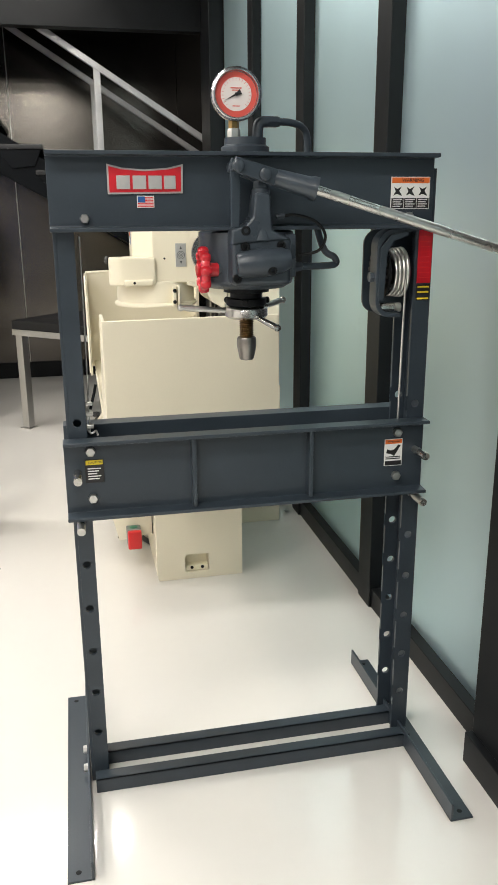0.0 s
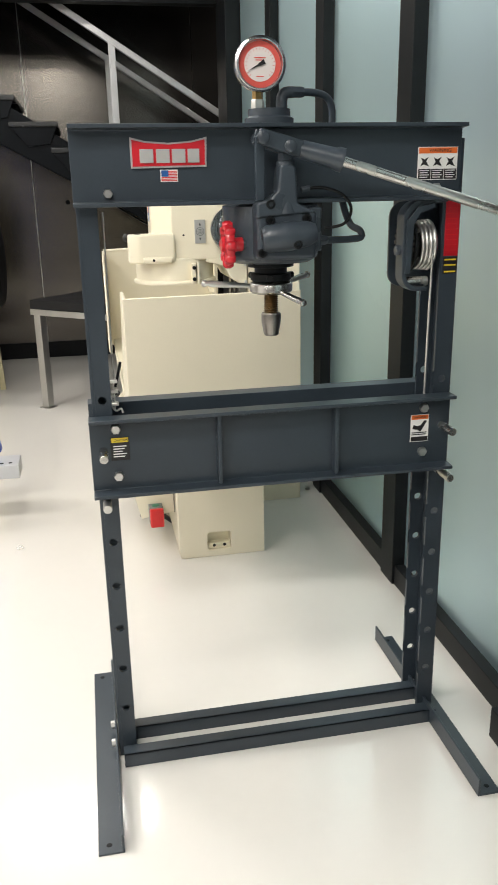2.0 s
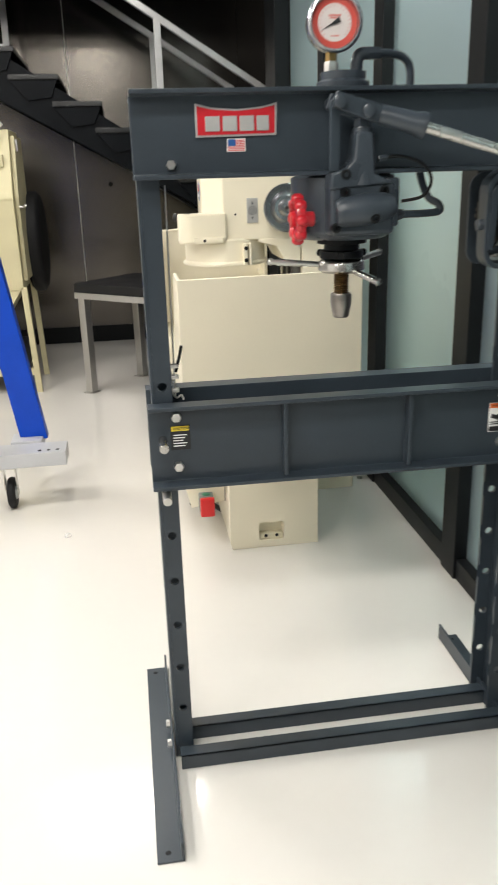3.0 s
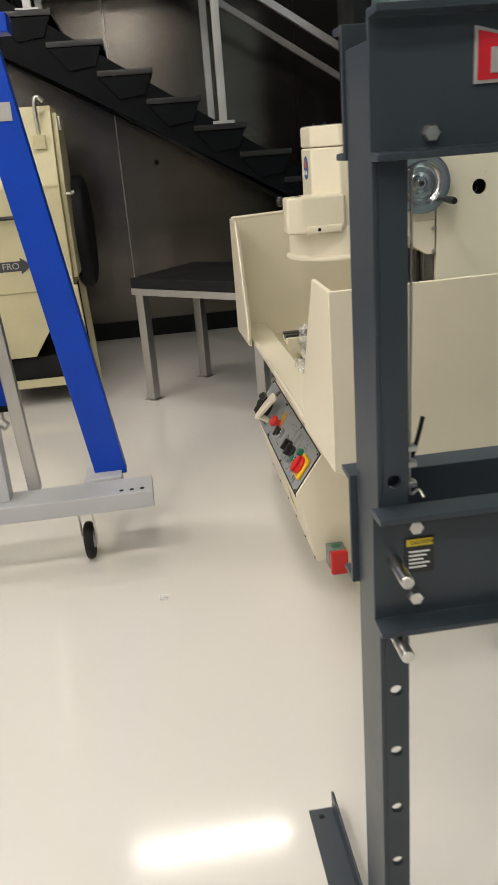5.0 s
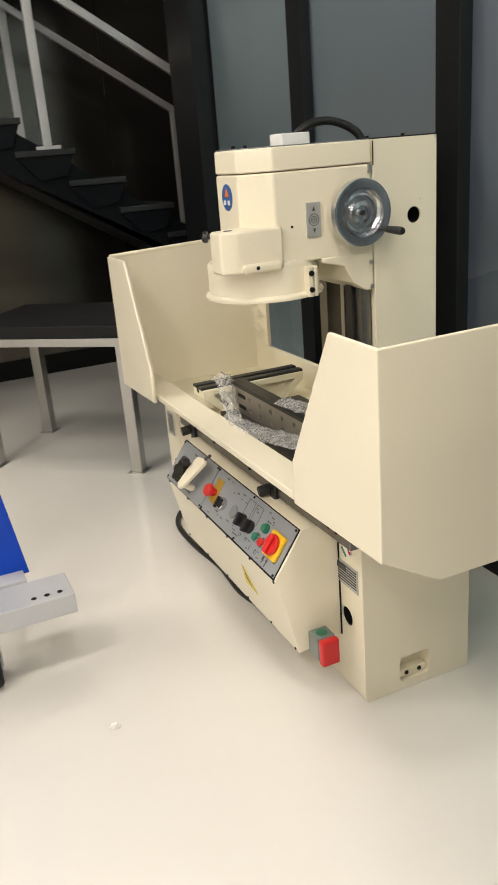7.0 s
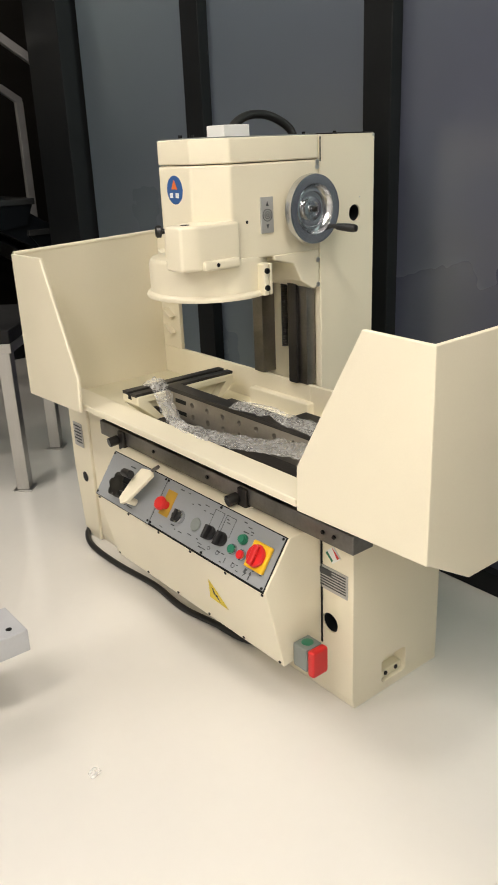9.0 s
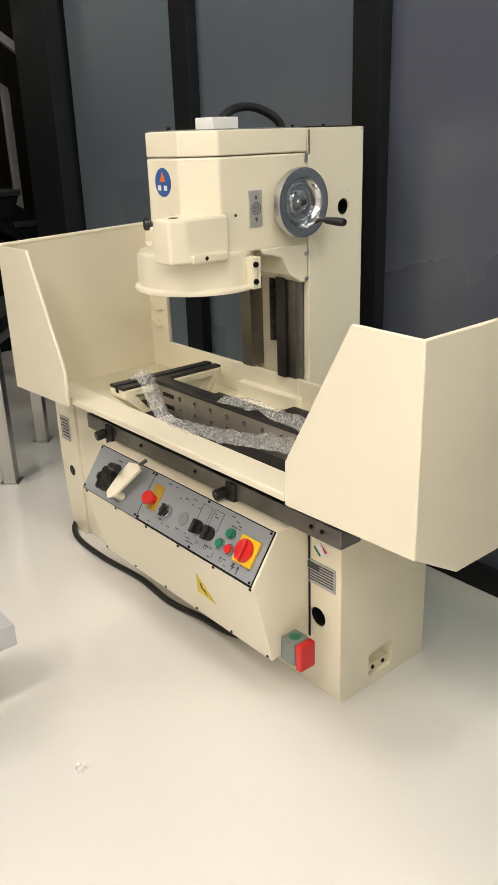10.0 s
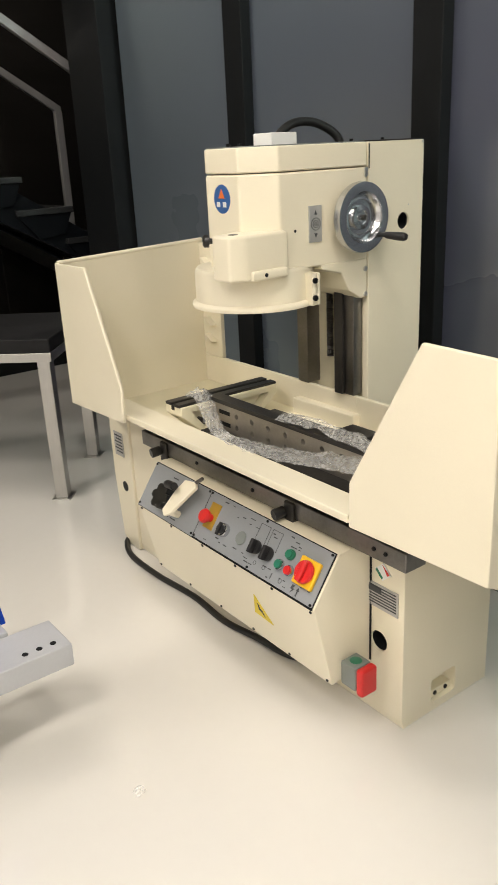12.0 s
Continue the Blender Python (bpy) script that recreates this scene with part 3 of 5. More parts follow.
for a in (15, 135, 255):
    c, s = math.cos(radians(a)), math.sin(radians(a))
    part("screw", cyl((CX + 0.045 * c, CY + 0.045 * s, 1.289), (CX + 0.062 * c, CY + 0.062 * s, 1.289), 0.008, 12), BLACK, press)
nut = part("ram_nut", lathe((CX, CY, 1.248), (CX, CY, 1.276), [(0, 0), (0.046, 0), (0.053, 0.2), (0.053, 0.8), (0.047, 1), (0, 1)], 28), STEEL, press)
for e in ((0.243, 1.95, 1.277), (0.534, 2.02, 1.282), (0.462, 1.795, 1.238)):
    d = (Vector(e) - Vector((CX, CY, 1.262))).normalized()
    a = Vector((CX, CY, 1.262)) + d * 0.05
    part("spoke_handle", lathe(a, e, [(0, 0), (0.006, 0), (0.0065, 0.2), (0.008, 0.8), (0.0055, 0.86), (0.009, 0.93), (0.007, 0.98), (0, 1)], 14), STEEL, nut, "turned steel spoke handle")
thread = [(0, 0)]
for i in range(11):
    thread += [(0.0185, (i + 0.1) / 11.5), (0.0155, (i + 0.6) / 11.5)]
part("ram_screw", lathe((CX, CY, 1.195), (CX, CY, 1.25), thread + [(0.0155, 1), (0, 1)], 20), SCREW, press, "oily threaded ram screw")
part("ram_tip", lathe((CX, CY, 1.143), (CX, CY, 1.2), [(0, 0), (0.016, 0), (0.0185, 0.06), (0.0245, 0.62), (0.0245, 0.93), (0.022, 1), (0, 1)], 28), RAM_STEEL, press)
# gauge
gx, gy, gz = 0.39, 1.925, 1.760
gauge = part("pressure_gauge", lathe((gx, gy + 0.03, gz), (gx, gy - 0.018, gz), [(0, 0), (0.050, 0), (0.054, 0.1), (0.054, 0.6), (0.0585, 0.66), (0.0585, 0.92), (0.055, 1), (0.0505, 1), (0.0495, 0.9), (0.0495, 0.75), (0, 0.75)], 40), CHROME, press, "round steel pressure gauge with a red dial")
part("dial_ring", cyl((gx, gy - 0.004, gz), (gx, gy - 0.0075, gz), 0.0488, 40, edge=0.01), DIAL_RED, gauge)
part("dial", cyl((gx, gy - 0.0076, gz), (gx, gy - 0.0085, gz), 0.036, 40, edge=0.01), DIAL, gauge)
for i in range(21):
    a = radians(225 - i * 13.5)
    c, s = math.cos(a), math.sin(a)
    part("tick", cyl((gx + 0.029 * c, gy - 0.0088, gz + 0.029 * s), (gx + 0.0345 * c, gy - 0.0088, gz + 0.0345 * s), 0.0005, 6), DIAL_RED, gauge)
part("text_bar", box(gx - 0.013, gx + 0.013, gy - 0.0092, gy - 0.0084, gz + 0.012, gz + 0.0145), DIAL_RED, gauge)
part("text_bar", box(gx - 0.010, gx + 0.010, gy - 0.0092, gy - 0.0084, gz + 0.0075, gz + 0.0095), DIAL_RED, gauge)
part("text_bar", box(gx - 0.009, gx + 0.009, gy - 0.0092, gy - 0.0084, gz - 0.026, gz - 0.024), DIAL_RED, gauge)
ang = radians(207)
d = Vector((math.cos(ang), 0, math.sin(ang)))
nrm = Vector((-d.z, 0, d.x))
c0 = Vector((gx, gy - 0.010, gz))
pts = [c0 + d * 0.032, c0 + nrm * 0.0022, c0 - d * 0.012 + nrm * 0.006, c0 - d * 0.012 - nrm * 0.006, c0 - nrm * 0.0022]
part("needle", prism([(p.x, p.z) for p in pts], "y", gy - 0.0108, gy - 0.0098), BLACK_PLASTIC, gauge)
part("needle_hub", cyl((gx, gy - 0.0085, gz), (gx, gy - 0.013, gz), 0.004, 12), BLACK_PLASTIC, gauge)
st = part("gauge_stem", hexbolt((gx - 0.004, gy + 0.004, 1.683), (gx - 0.004, gy + 0.004, 1.712), 0.0125), BRASS, press)
part("gauge_fitting", hexbolt((gx - 0.004, gy + 0.004, 1.668), (gx - 0.004, gy + 0.004, 1.688), 0.0155), ZINC, press)
# hoses
part("elbow", tube([(0.448, 1.95, 1.66), (0.448, 1.95, 1.69), (0.455, 1.95, 1.704), (0.472, 1.95, 1.706)], 0.013, 12), NAVY_CAST, press)
part("hose_nut", hexbolt((0.47, 1.95, 1.706), (0.50, 1.953, 1.706), 0.0135), NAVY_CAST, press)
part("hose", tube([(0.49, 1.95, 1.706), (0.53, 1.96, 1.706), (0.562, 1.97, 1.697), (0.577, 1.975, 1.672), (0.58, 1.975, 1.60), (0.60, 1.96, 1.47), (0.615, 1.94, 1.41), (0.638, 1.93, 1.392), (0.642, 1.93, 1.376), (0.61, 1.925, 1.372), (0.535, 1.915, 1.372)], 0.0085, 12), NAVY, press)
part("thin_hose", tube([(0.47, 1.84, 1.49), (0.51, 1.83, 1.494), (0.56, 1.83, 1.478), (0.587, 1.845, 1.445), (0.575, 1.86, 1.412), (0.53, 1.87, 1.402)], 0.0035, 10), BLACK, press)
part("hose_nut", hexbolt((0.508, 1.885, 1.372), (0.545, 1.913, 1.373), 0.013), NAVY_CAST, press)
# pump block in front of the cylinder
pump = part("pump_body", box(0.352, 0.492, 1.795, 1.86, 1.338, 1.448, 0.012), NAVY_CAST, press)
part("pump_flange", box(0.485, 0.514, 1.835, 1.9, 1.352, 1.452, 0.006), NAVY_CAST, pump)
part("pump_boss", lathe((0.362, 1.79, 1.385), (0.485, 1.785, 1.398), [(0, 0), (0.024, 0), (0.03, 0.1), (0.033, 0.5), (0.028, 0.85), (0.02, 1), (0, 1)], 24), NAVY_CAST, pump)
part("pump_shoulder", prism([(0.35, 1.43), (0.352, 1.464), (0.383, 1.473), (0.400, 1.492), (0.405, 1.543), (0.441, 1.543), (0.446, 1.462), (0.49, 1.44)], "y", 1.79, 1.848, 0.007), NAVY_CAST, pump)
part("pump_neck", lathe((0.423, 1.815, 1.44), (0.423, 1.815, 1.552), [(0, 0), (0.029, 0), (0.024, 0.3), (0.021, 0.55), (0.021, 0.97), (0.018, 1), (0, 1)], 24), NAVY_CAST, pump)
part("neck_nut", hexbolt((0.423, 1.815, 1.55), (0.423, 1.815, 1.568), 0.0175), NAVY_CAST, pump)
part("plunger", cyl((0.423, 1.815, 1.565), (0.423, 1.815, 1.585), 0.010, 14), NAVY, pump)
for x, z in ((0.382, 1.426), (0.466, 1.428), (0.438, 1.374), (0.363, 1.355), (0.383, 1.461)):
    yy = 1.757 if z == 1.374 else 1.787
    part("socket_screw", lathe((x, yy + 0.012, z), (x, yy, z), [(0.0105, 0), (0.0105, 0.8), (0.009, 1), (0.005, 1), (0.005, 0.4), (0, 0.4)], 14), BLACK, pump)
part("hose_nut", hexbolt((0.482, 1.83, 1.493), (0.463, 1.83, 1.49), 0.007), NAVY_CAST, pump)
# lever: two links, socket and rod
lever = part("pump_lever", prism([(0.352, 1.468), (0.372, 1.468), (0.374, 1.60), (0.363, 1.612), (0.352, 1.60)], "y", 1.80, 1.812, 0.002), NAVY, press, "blue-grey lever with a bare steel handle bar")
def strip(p, q, w0, w1, y0, y1, bevel=0.003):
    p, q = Vector((p[0], p[1])), Vector((q[0], q[1]))
    d = (q - p).normalized()
    nn = Vector((-d.y, d.x))
    return prism([tuple(p + nn * w0 - d * w0 * .6), tuple(p - nn * w0 - d * w0 * .6), tuple(q - nn * w1), tuple(q + nn * w1)], "y", y0, y1, bevel)
part("link", strip((0.364, 1.60), (0.45, 1.573), 0.016, 0.018, 1.775, 1.787), NAVY, lever)
part("link", strip((0.364, 1.60), (0.45, 1.573), 0.016, 0.018, 1.825, 1.837), NAVY, lever)
for x, z in ((0.364, 1.598), (0.424, 1.580)):
    part("pivot_pin", lathe((x, 1.845, z), (x, 1.764, z), [(0, 0), (0.013, 0), (0.013, 0.06), (0.008, 0.06), (0.008, 0.86), (0.0135, 0.88), (0.0135, 0.97), (0.010, 1), (0, 1)], 18), NAVY_CAST, lever)
A, B = Vector((0.44, 1.795, 1.577)), Vector((0.543, 1.775, 1.549))
part("socket", lathe(A, B, [(0, 0), (0.013, 0), (0.020, 0.15), (0.0225, 0.8), (0.026, 0.9), (0.026, 1), (0.012, 1), (0.012, 0.9)], 24), NAVY_CAST, lever)
E1 = Vector((1.06, 1.73, 1.388))
part("handle_bar", tube([B + (A - B) * 0.3, B + (E1 - B) * 0.5, E1], 0.0115, 16, 4), STEEL, lever, "bare steel handle bar")
# red release valve wheel
vc = Vector((0.297, 1.865, 1.372))
wheel = part("valve_wheel", lathe(vc + Vector((0.012, 0, 0)), vc - Vector((0.012, 0, 0)), [(0.036, 0.05), (0.044, 0.1), (0.048, 0.5), (0.044, 0.9), (0.036, 0.95), (0.034, 0.5), (0.036, 0.05)], 32), RED, press, "red cast valve handwheel")
for i in range(8):
    a = i * math.pi / 4
    dd = Vector((0, math.cos(a), math.sin(a)))
    part("lobe", lathe(vc + dd * 0.042 + Vector((0.013, 0, 0)), vc + dd * 0.042 - Vector((0.013, 0, 0)), [(0, 0), (0.008, 0.05), (0.012, 0.3), (0.012, 0.7), (0.008, 0.95), (0, 1)], 12), RED, wheel)
for i in range(4):
    a = i * math.pi / 2 + 0.4
    dd = Vector((0, math.cos(a), math.sin(a)))
    part("spoke", cyl(vc, vc + dd * 0.038, 0.007, 10), RED, wheel)
part("hub", cyl(vc - Vector((0.016, 0, 0)), vc + Vector((0.035, 0, 0)), 0.016, 18), RED, wheel)
part("valve_stem", cyl(vc + Vector((0.03, 0, 0)), vc + Vector((0.075, 0, 0)), 0.012, 14), NAVY_CAST, press)
# bed winch on the upright
def arc(cx, cz, r, a0, a1, n=6):
    return [(cx + r * math.cos(radians(a0 + (a1 - a0) * k / n)), cz + r * math.sin(radians(a0 + (a1 - a0) * k / n))) for k in range(n + 1)]


winch = part("winch_bracket", prism([(0.834, 1.252)] + arc(0.762, 1.282, 0.034, 270, 180) + arc(0.766, 1.420, 0.038, 180, 90) + [(0.834, 1.462)], "y", 1.965, 1.973, 0.002), NAVY, press, "geared hand winch with wire rope")
part("front_frame", prism([(0.790, 1.247), (0.790, 1.256)] + arc(0.764, 1.288, 0.030, 270, 180) + arc(0.768, 1.414, 0.034, 180, 100) + [(0.834, 1.456), (0.834, 1.466)] + arc(0.766, 1.418, 0.043, 95, 180) + arc(0.762, 1.286, 0.039, 180, 270), "y", 1.856, 1.902, 0.002), NAVY, winch)
part("front_lip", prism([(0.728, 1.29), (0.742, 1.29), (0.748, 1.405), (0.764, 1.432), (0.80, 1.444), (0.798, 1.455), (0.756, 1.446), (0.730, 1.415)], "y", 1.850, 1.8555, 0.0015), NAVY, winch)
part("drum", lathe((0.805, 1.915, 1.353), (0.745, 1.915, 1.353), [(0, 0), (0.03, 0), (0.03, 0.7), (0.062, 0.72), (0.066, 0.76), (0.066, 0.84), (0.05, 0.86), (0, 0.86)], 32), BLACK, winch)
for i in range(4):
    x = 0.807 - i * 0.010
    bm = bmesh.new()
    tr = 0.058 - 0.001 * i
    pts = [(x, 1.915 + tr * math.cos(a), 1.353 + tr * math.sin(a)) for a in [2 * math.pi * j / 28 for j in range(29)]]
    part("rope_turn", tube(pts, 0.0048, 8, 1, None, False), ZINC, winch)
for i in range(18):
    a = 2 * math.pi * i / 18
    dd = Vector((0, math.cos(a), math.sin(a)))
    p = Vector((0.748, 1.905, 1.36)) + dd * 0.043
    part("gear_tooth", box(p.x - 0.011, p.x + 0.011, p.y - 0.0045, p.y + 0.0045, p.z - 0.0045, p.z + 0.0045, 0.001), DARK_STEEL, winch)
part("gear", cyl((0.737, 1.905, 1.36), (0.759, 1.905, 1.36), 0.042, 28), BLACK, winch)
part("spacer", cyl((0.745, 1.885, 1.268), (0.80, 1.885, 1.268), 0.012, 14), STEEL, winch)
part("pivot_bolt", hexbolt((0.723, 1.879, 1.345), (0.712, 1.879, 1.345), 0.013), NAVY_CAST, winch)
part("wire_rope", tube([(0.801, 1.858, 1.36), (0.803, 1.868, 1.15), (0.805, 1.878, 0.94)], 0.0032, 8, 4), ZINC, press, "silver wire rope")
rope = part("wire_rope", tube([(0.018, 1.90, 1.45), (0.016, 1.90, 1.2), (0.014, 1.90, 0.985)], 0.002, 8, 4), ZINC, press, "silver wire rope")
for z in (1.055, 1.03, 0.998):
    part("rope_clamp", box(0.006, 0.024, 1.892, 1.908, z, z + 0.009, 0.002), ZINC, rope)
part("rope_tail", tube([(0.018, 1.90, 1.045), (0.028, 1.90, 1.08), (0.034, 1.90, 1.105)], 0.0035, 8, 5), BLACK, rope)
part("shackle", tube([(0.01, 1.9, 1.03), (0.004, 1.9, 1.005), (0.016, 1.9, 0.985), (0.028, 1.9, 0.99), (0.032, 1.89, 0.982)], 0.0025, 8, 6), ZINC, rope)


# ---- boring machine ----
mill = thing("boring_machine", (0.45, 3.8, 0), "cream enamelled cylinder boring machine with a control panel and splash tray", "machine")
base = part("base", prism([(0.27, 0.0), (0.63, 0.0), (0.63, 0.62), (0.262, 0.62), (0.262, 0.03)], "y", 3.063, 4.50, 0.003), CREAM, mill)
part("base_end", prism([(4.49, 0.0), (4.58, 0.0), (4.615, 0.03), (4.645, 0.30), (4.645, 0.61), (4.49, 0.61)], "x", 0.25, 0.62, 0.006), CREAM, mill)
part("column_foot", box(0.625, 0.94, 3.625, 3.93, 0.0, 0.70, 0.006), CREAM, mill)


def frame_pocket(x0, x1, z0, z1, y, depth, mat_in, parent, name="lifting_pocket"):
    cut(parent, box(x0, x1, y - 0.05, y + depth, z0, z1, 0.012))
    p = part(name, box(x0 - 0.005, x1 + 0.005, y + depth - 0.002, y + depth + 0.004, z0 - 0.005, z1 + 0.005), mat_in, parent, "back of the lifting pocket")
    part("pocket_step", box(x0 + 0.004, x1 - 0.004, y + 0.012, y + depth - 0.001, z0 + 0.002, z0 + 0.026, 0.003), mat_in, p)
    y = y + 0.012
    for i in range(2):
        xx = x0 + 0.03 + i * 0.045
        part("bolt_hole", cyl((xx, y + 0.001, z0 + 0.016), (xx, y - 0.003, z0 + 0.016), 0.007, 12), BLACK, p)
    return p


def disc(name, c, axis, r, th, mat, parent, label="", seg=20):
    c = Vector(c)
    return part(name, cyl(c, c + Vector(axis) * th, r, seg), mat, parent, label)


frame_pocket(0.382, 0.486, 0.030, 0.112, 3.063, 0.045, CREAM_IN, base)
cut(base, cyl((0.20, 3.151, 0.248), (0.34, 3.151, 0.248), 0.03, 28))
# black sleeve gives the hole its inner shade by colour
part("hole_shade", lathe((0.268, 3.151, 0.248), (0.343, 3.151, 0.248), [(0.0296, 0), (0.0296, 0.95), (0, 0.95)], 28), BLACK, base, "black sleeve standing in for the shade inside the cable hole")
disc("cable_hole", (0.2495, 4.555, 0.27), (-1, 0, 0), 0.022, 0.001, BLACK, base, "dark round opening")


def side_plate(y0, y1, z0, z1, parent, name, label, x=0.262, bars=5):
    p = part(name, box(x - 0.0035, x - 0.0005, y0, y1, z0, z1, 0.0005), SILVER_PLATE, parent, label)
    h = (z1 - z0) / (bars + 1.5)
    for i in range(bars):
        z = z1 - h * (i + 1.2)
        part("text_bar", box(x - 0.0045, x - 0.003, y0 + 0.006, y1 - 0.006 - 0.012 * (i % 2), z, z + h * 0.4), PRINT, p)
    return p


np_ = side_plate(3.082, 3.206, 0.352, 0.425, base, "maker_plate", "silver maker's plate with printed rows", bars=7)
part("maker_mark", box(0.256, 0.2585, 3.142, 3.196, 0.400, 0.416), PRINT, np_)
side_plate(4.535, 4.605, 0.40, 0.50, base, "data_plate", "silver data plate with printed rows", x=0.249, bars=6)
st = part("sticker", prism([(3.136, 0.495), (3.165, 0.47), (3.138, 0.442), (3.108, 0.467)], "x", 0.2588, 0.2615), WHITE_LABEL, base, "green, white and red diamond sticker")
part("sticker_green", prism([(3.158, 0.474), (3.163, 0.468), (3.140, 0.446), (3.136, 0.452)], "x", 0.2575, 0.2590), GREEN_PLASTIC, st)
part("sticker_red", prism([(3.138, 0.490), (3.132, 0.484), (3.112, 0.468), (3.120, 0.462)], "x", 0.2575, 0.2590), RED_PLASTIC, st)

# control cover with sloping panel
CYA, CYB = 3.185, 4.09
cover = part("control_cover", prism([(0.262, 0.546), (0.235, 0.546), (0.15, 0.541), (0.058, 0.411), (0.118, 0.150), (0.262, 0.172)], "y", CYA, CYB, 0.004), CREAM, mill, "cream sheet-metal control cover")
TOP = Vector((0.15, 0, 0.538))
SLOPE = (Vector((0.061, 0, 0.411)) - TOP).normalized()
OUT = Vector((SLOPE.z, 0, -SLOPE.x))
if OUT.x > 0:
    OUT = -OUT
PANEL = Matrix(((0, SLOPE.x, OUT.x, 0), (-1, 0, 0, 0), (0, SLOPE.z, OUT.z, 0), (0, 0, 0, 1)))


def on_panel(bm):
    """From panel terms (u along -y, v down the slope, w outwards) to the room."""
    bm.transform(Matrix.Translation(TOP + OUT * 0.004) @ PANEL)
    return bm


def pbox(y0, y1, v0, v1, w0, w1, bevel=0.0005):
    return on_panel(box(-y1, -y0, v0, v1, w0, w1, bevel))


def pcyl(y, v, r, w0, w1, seg=24, edge=0.08):
    return on_panel(cyl((-y, v, w0), (-y, v, w1), r, seg, None, edge))


part("panel_gasket", pbox(3.1915, 4.0855, -0.001, 0.1602, -0.003, 0.0012, 0.0004), BLACK, cover, "thin black edge round the control panel")
left_plate = part("switch_plate", pbox(3.752, 4.083, 0.002, 0.158, 0.0, 0.003), PANEL_GREY, cover, "grey switch plate")
panel = part("control_plate", pbox(3.194, 3.748, 0.002, 0.154, 0.0, 0.003), PANEL_GREY, cover, "grey control plate with printed symbols")
for y in (3.20, 3.47, 3.742, 3.758, 4.076):
    for v in (0.007, 0.149):
        part("screw", pcyl(y, v, 0.004, 0.003, 0.006, 10), BLACK, panel if y < 3.75 else left_plate)
# main switch
ms = part("main_switch", pbox(3.213, 3.287, 0.041, 0.118, 0.003, 0.016, 0.004), YELLOW, panel, "yellow and red main switch")
part("switch_ring", pcyl(3.250, 0.079, 0.032, 0.016, 0.028, 28), RED_PLASTIC, ms)
part("switch_grip", pbox(3.241, 3.259, 0.051, 0.107, 0.028, 0.040, 0.004), RED_PLASTIC, ms)
for y, v, mat in ((3.332, 0.058, GREEN_PLASTIC), (3.355, 0.096, GREEN_PLASTIC), (3.314, 0.098, RED_PLASTIC)):
    b = part("push_button", pcyl(y, v, 0.0155, 0.003, 0.013), CHROME if v > 0.06 else GREEN_PLASTIC, panel, "round push button")
    part("button_cap", pcyl(y, v, 0.0125, 0.011, 0.019), mat, b)
for y in (3.467, 3.413):
    k = part("selector_knob", pcyl(y, 0.087, 0.021, 0.003, 0.016), BLACK_PLASTIC, panel, "black selector knob")
    part("knob_grip", pbox(y - 0.006, y + 0.006, 0.066, 0.108, 0.014, 0.034, 0.003), BLACK_PLASTIC, k)
    for (a, b, c, d) in ((y - 0.022, y + 0.022, 0.018, 0.0195), (y - 0.022, y - 0.0205, 0.018, 0.075), (y + 0.0205, y + 0.022, 0.018, 0.075)):
        part("printed_line", pbox(a, b, c, d, 0.0028, 0.0036, 0), PRINT, panel)
part("blank_plug", pcyl(3.541, 0.086, 0.021, 0.003, 0.008), GREY_PLASTIC, panel)
k = part("selector_knob", pcyl(3.618, 0.09, 0.021, 0.003, 0.02), CHROME, panel, "silver ringed black selector knob")
part("knob_grip", pcyl(3.618, 0.09, 0.015, 0.018, 0.03), BLACK_PLASTIC, k)
part("knob_bar", pbox(3.613, 3.623, 0.07, 0.11, 0.026, 0.036, 0.002), BLACK_PLASTIC, k)
es = part("stop_backplate", pbox(3.676, 3.724, 0.030, 0.112, 0.003, 0.005, 0.0005), OCHRE, panel, "ochre plate behind the stop button")
b = part("stop_button", on_panel(lathe((-3.702, 0.079, 0.004), (-3.702, 0.079, 0.042), [(0.013, 0), (0.013, 0.5), (0.021, 0.55), (0.023, 0.75), (0.018, 0.95), (0, 1)], 24)), RED_PLASTIC, panel, "red mushroom stop button")
# printed signs as plain bars
rng = random.Random(4)
for i in range(40):
    y = 3.21 + rng.random() * 0.47
    v = rng.choice((0.012, 0.020, 0.028, 0.036, 0.120, 0.128, 0.136, 0.143))
    if 3.20 < y < 3.30 and v < 0.12:
        continue
    part("printed_bar", pbox(y, y + 0.006 + 0.014 * rng.random(), v, v + 0.002 + 0.002 * rng.random(), 0.0028, 0.0034, 0), PRINT, panel)
for y in (3.45, 3.41):
    part("printed_ring", on_panel(lathe((-y, 0.127, 0.0028), (-y, 0.127, 0.0036), [(0.006, 0), (0.006, 1), (0.0048, 1), (0.0048, 0)], 18)), PRINT, panel)
part("printed_ring", on_panel(lathe((-3.333, 0.135, 0.0028), (-3.333, 0.135, 0.0036), [(0.007, 0), (0.007, 1), (0.0056, 1), (0.0056, 0)], 18)), PRINT, panel)
part("printed_bar", pbox(3.370, 3.372, 0.127, 0.144, 0.0028, 0.0036, 0), PRINT, panel)
part("printed_bolt", on_panel(prism([(-3.285, 0.124), (-3.275, 0.124), (-3.279, 0.133), (-3.272, 0.133), (-3.285, 0.149), (-3.281, 0.137), (-3.288, 0.137)], "z", 0.0028, 0.0036)), PRINT, panel)
part("printed_arrow", on_panel(prism([(-3.262, 0.149), (-3.262, 0.134), (-3.265, 0.134), (-3.260, 0.124), (-3.255, 0.134), (-3.258, 0.134), (-3.258, 0.149)], "z", 0.0028, 0.0036)), PRINT, panel)
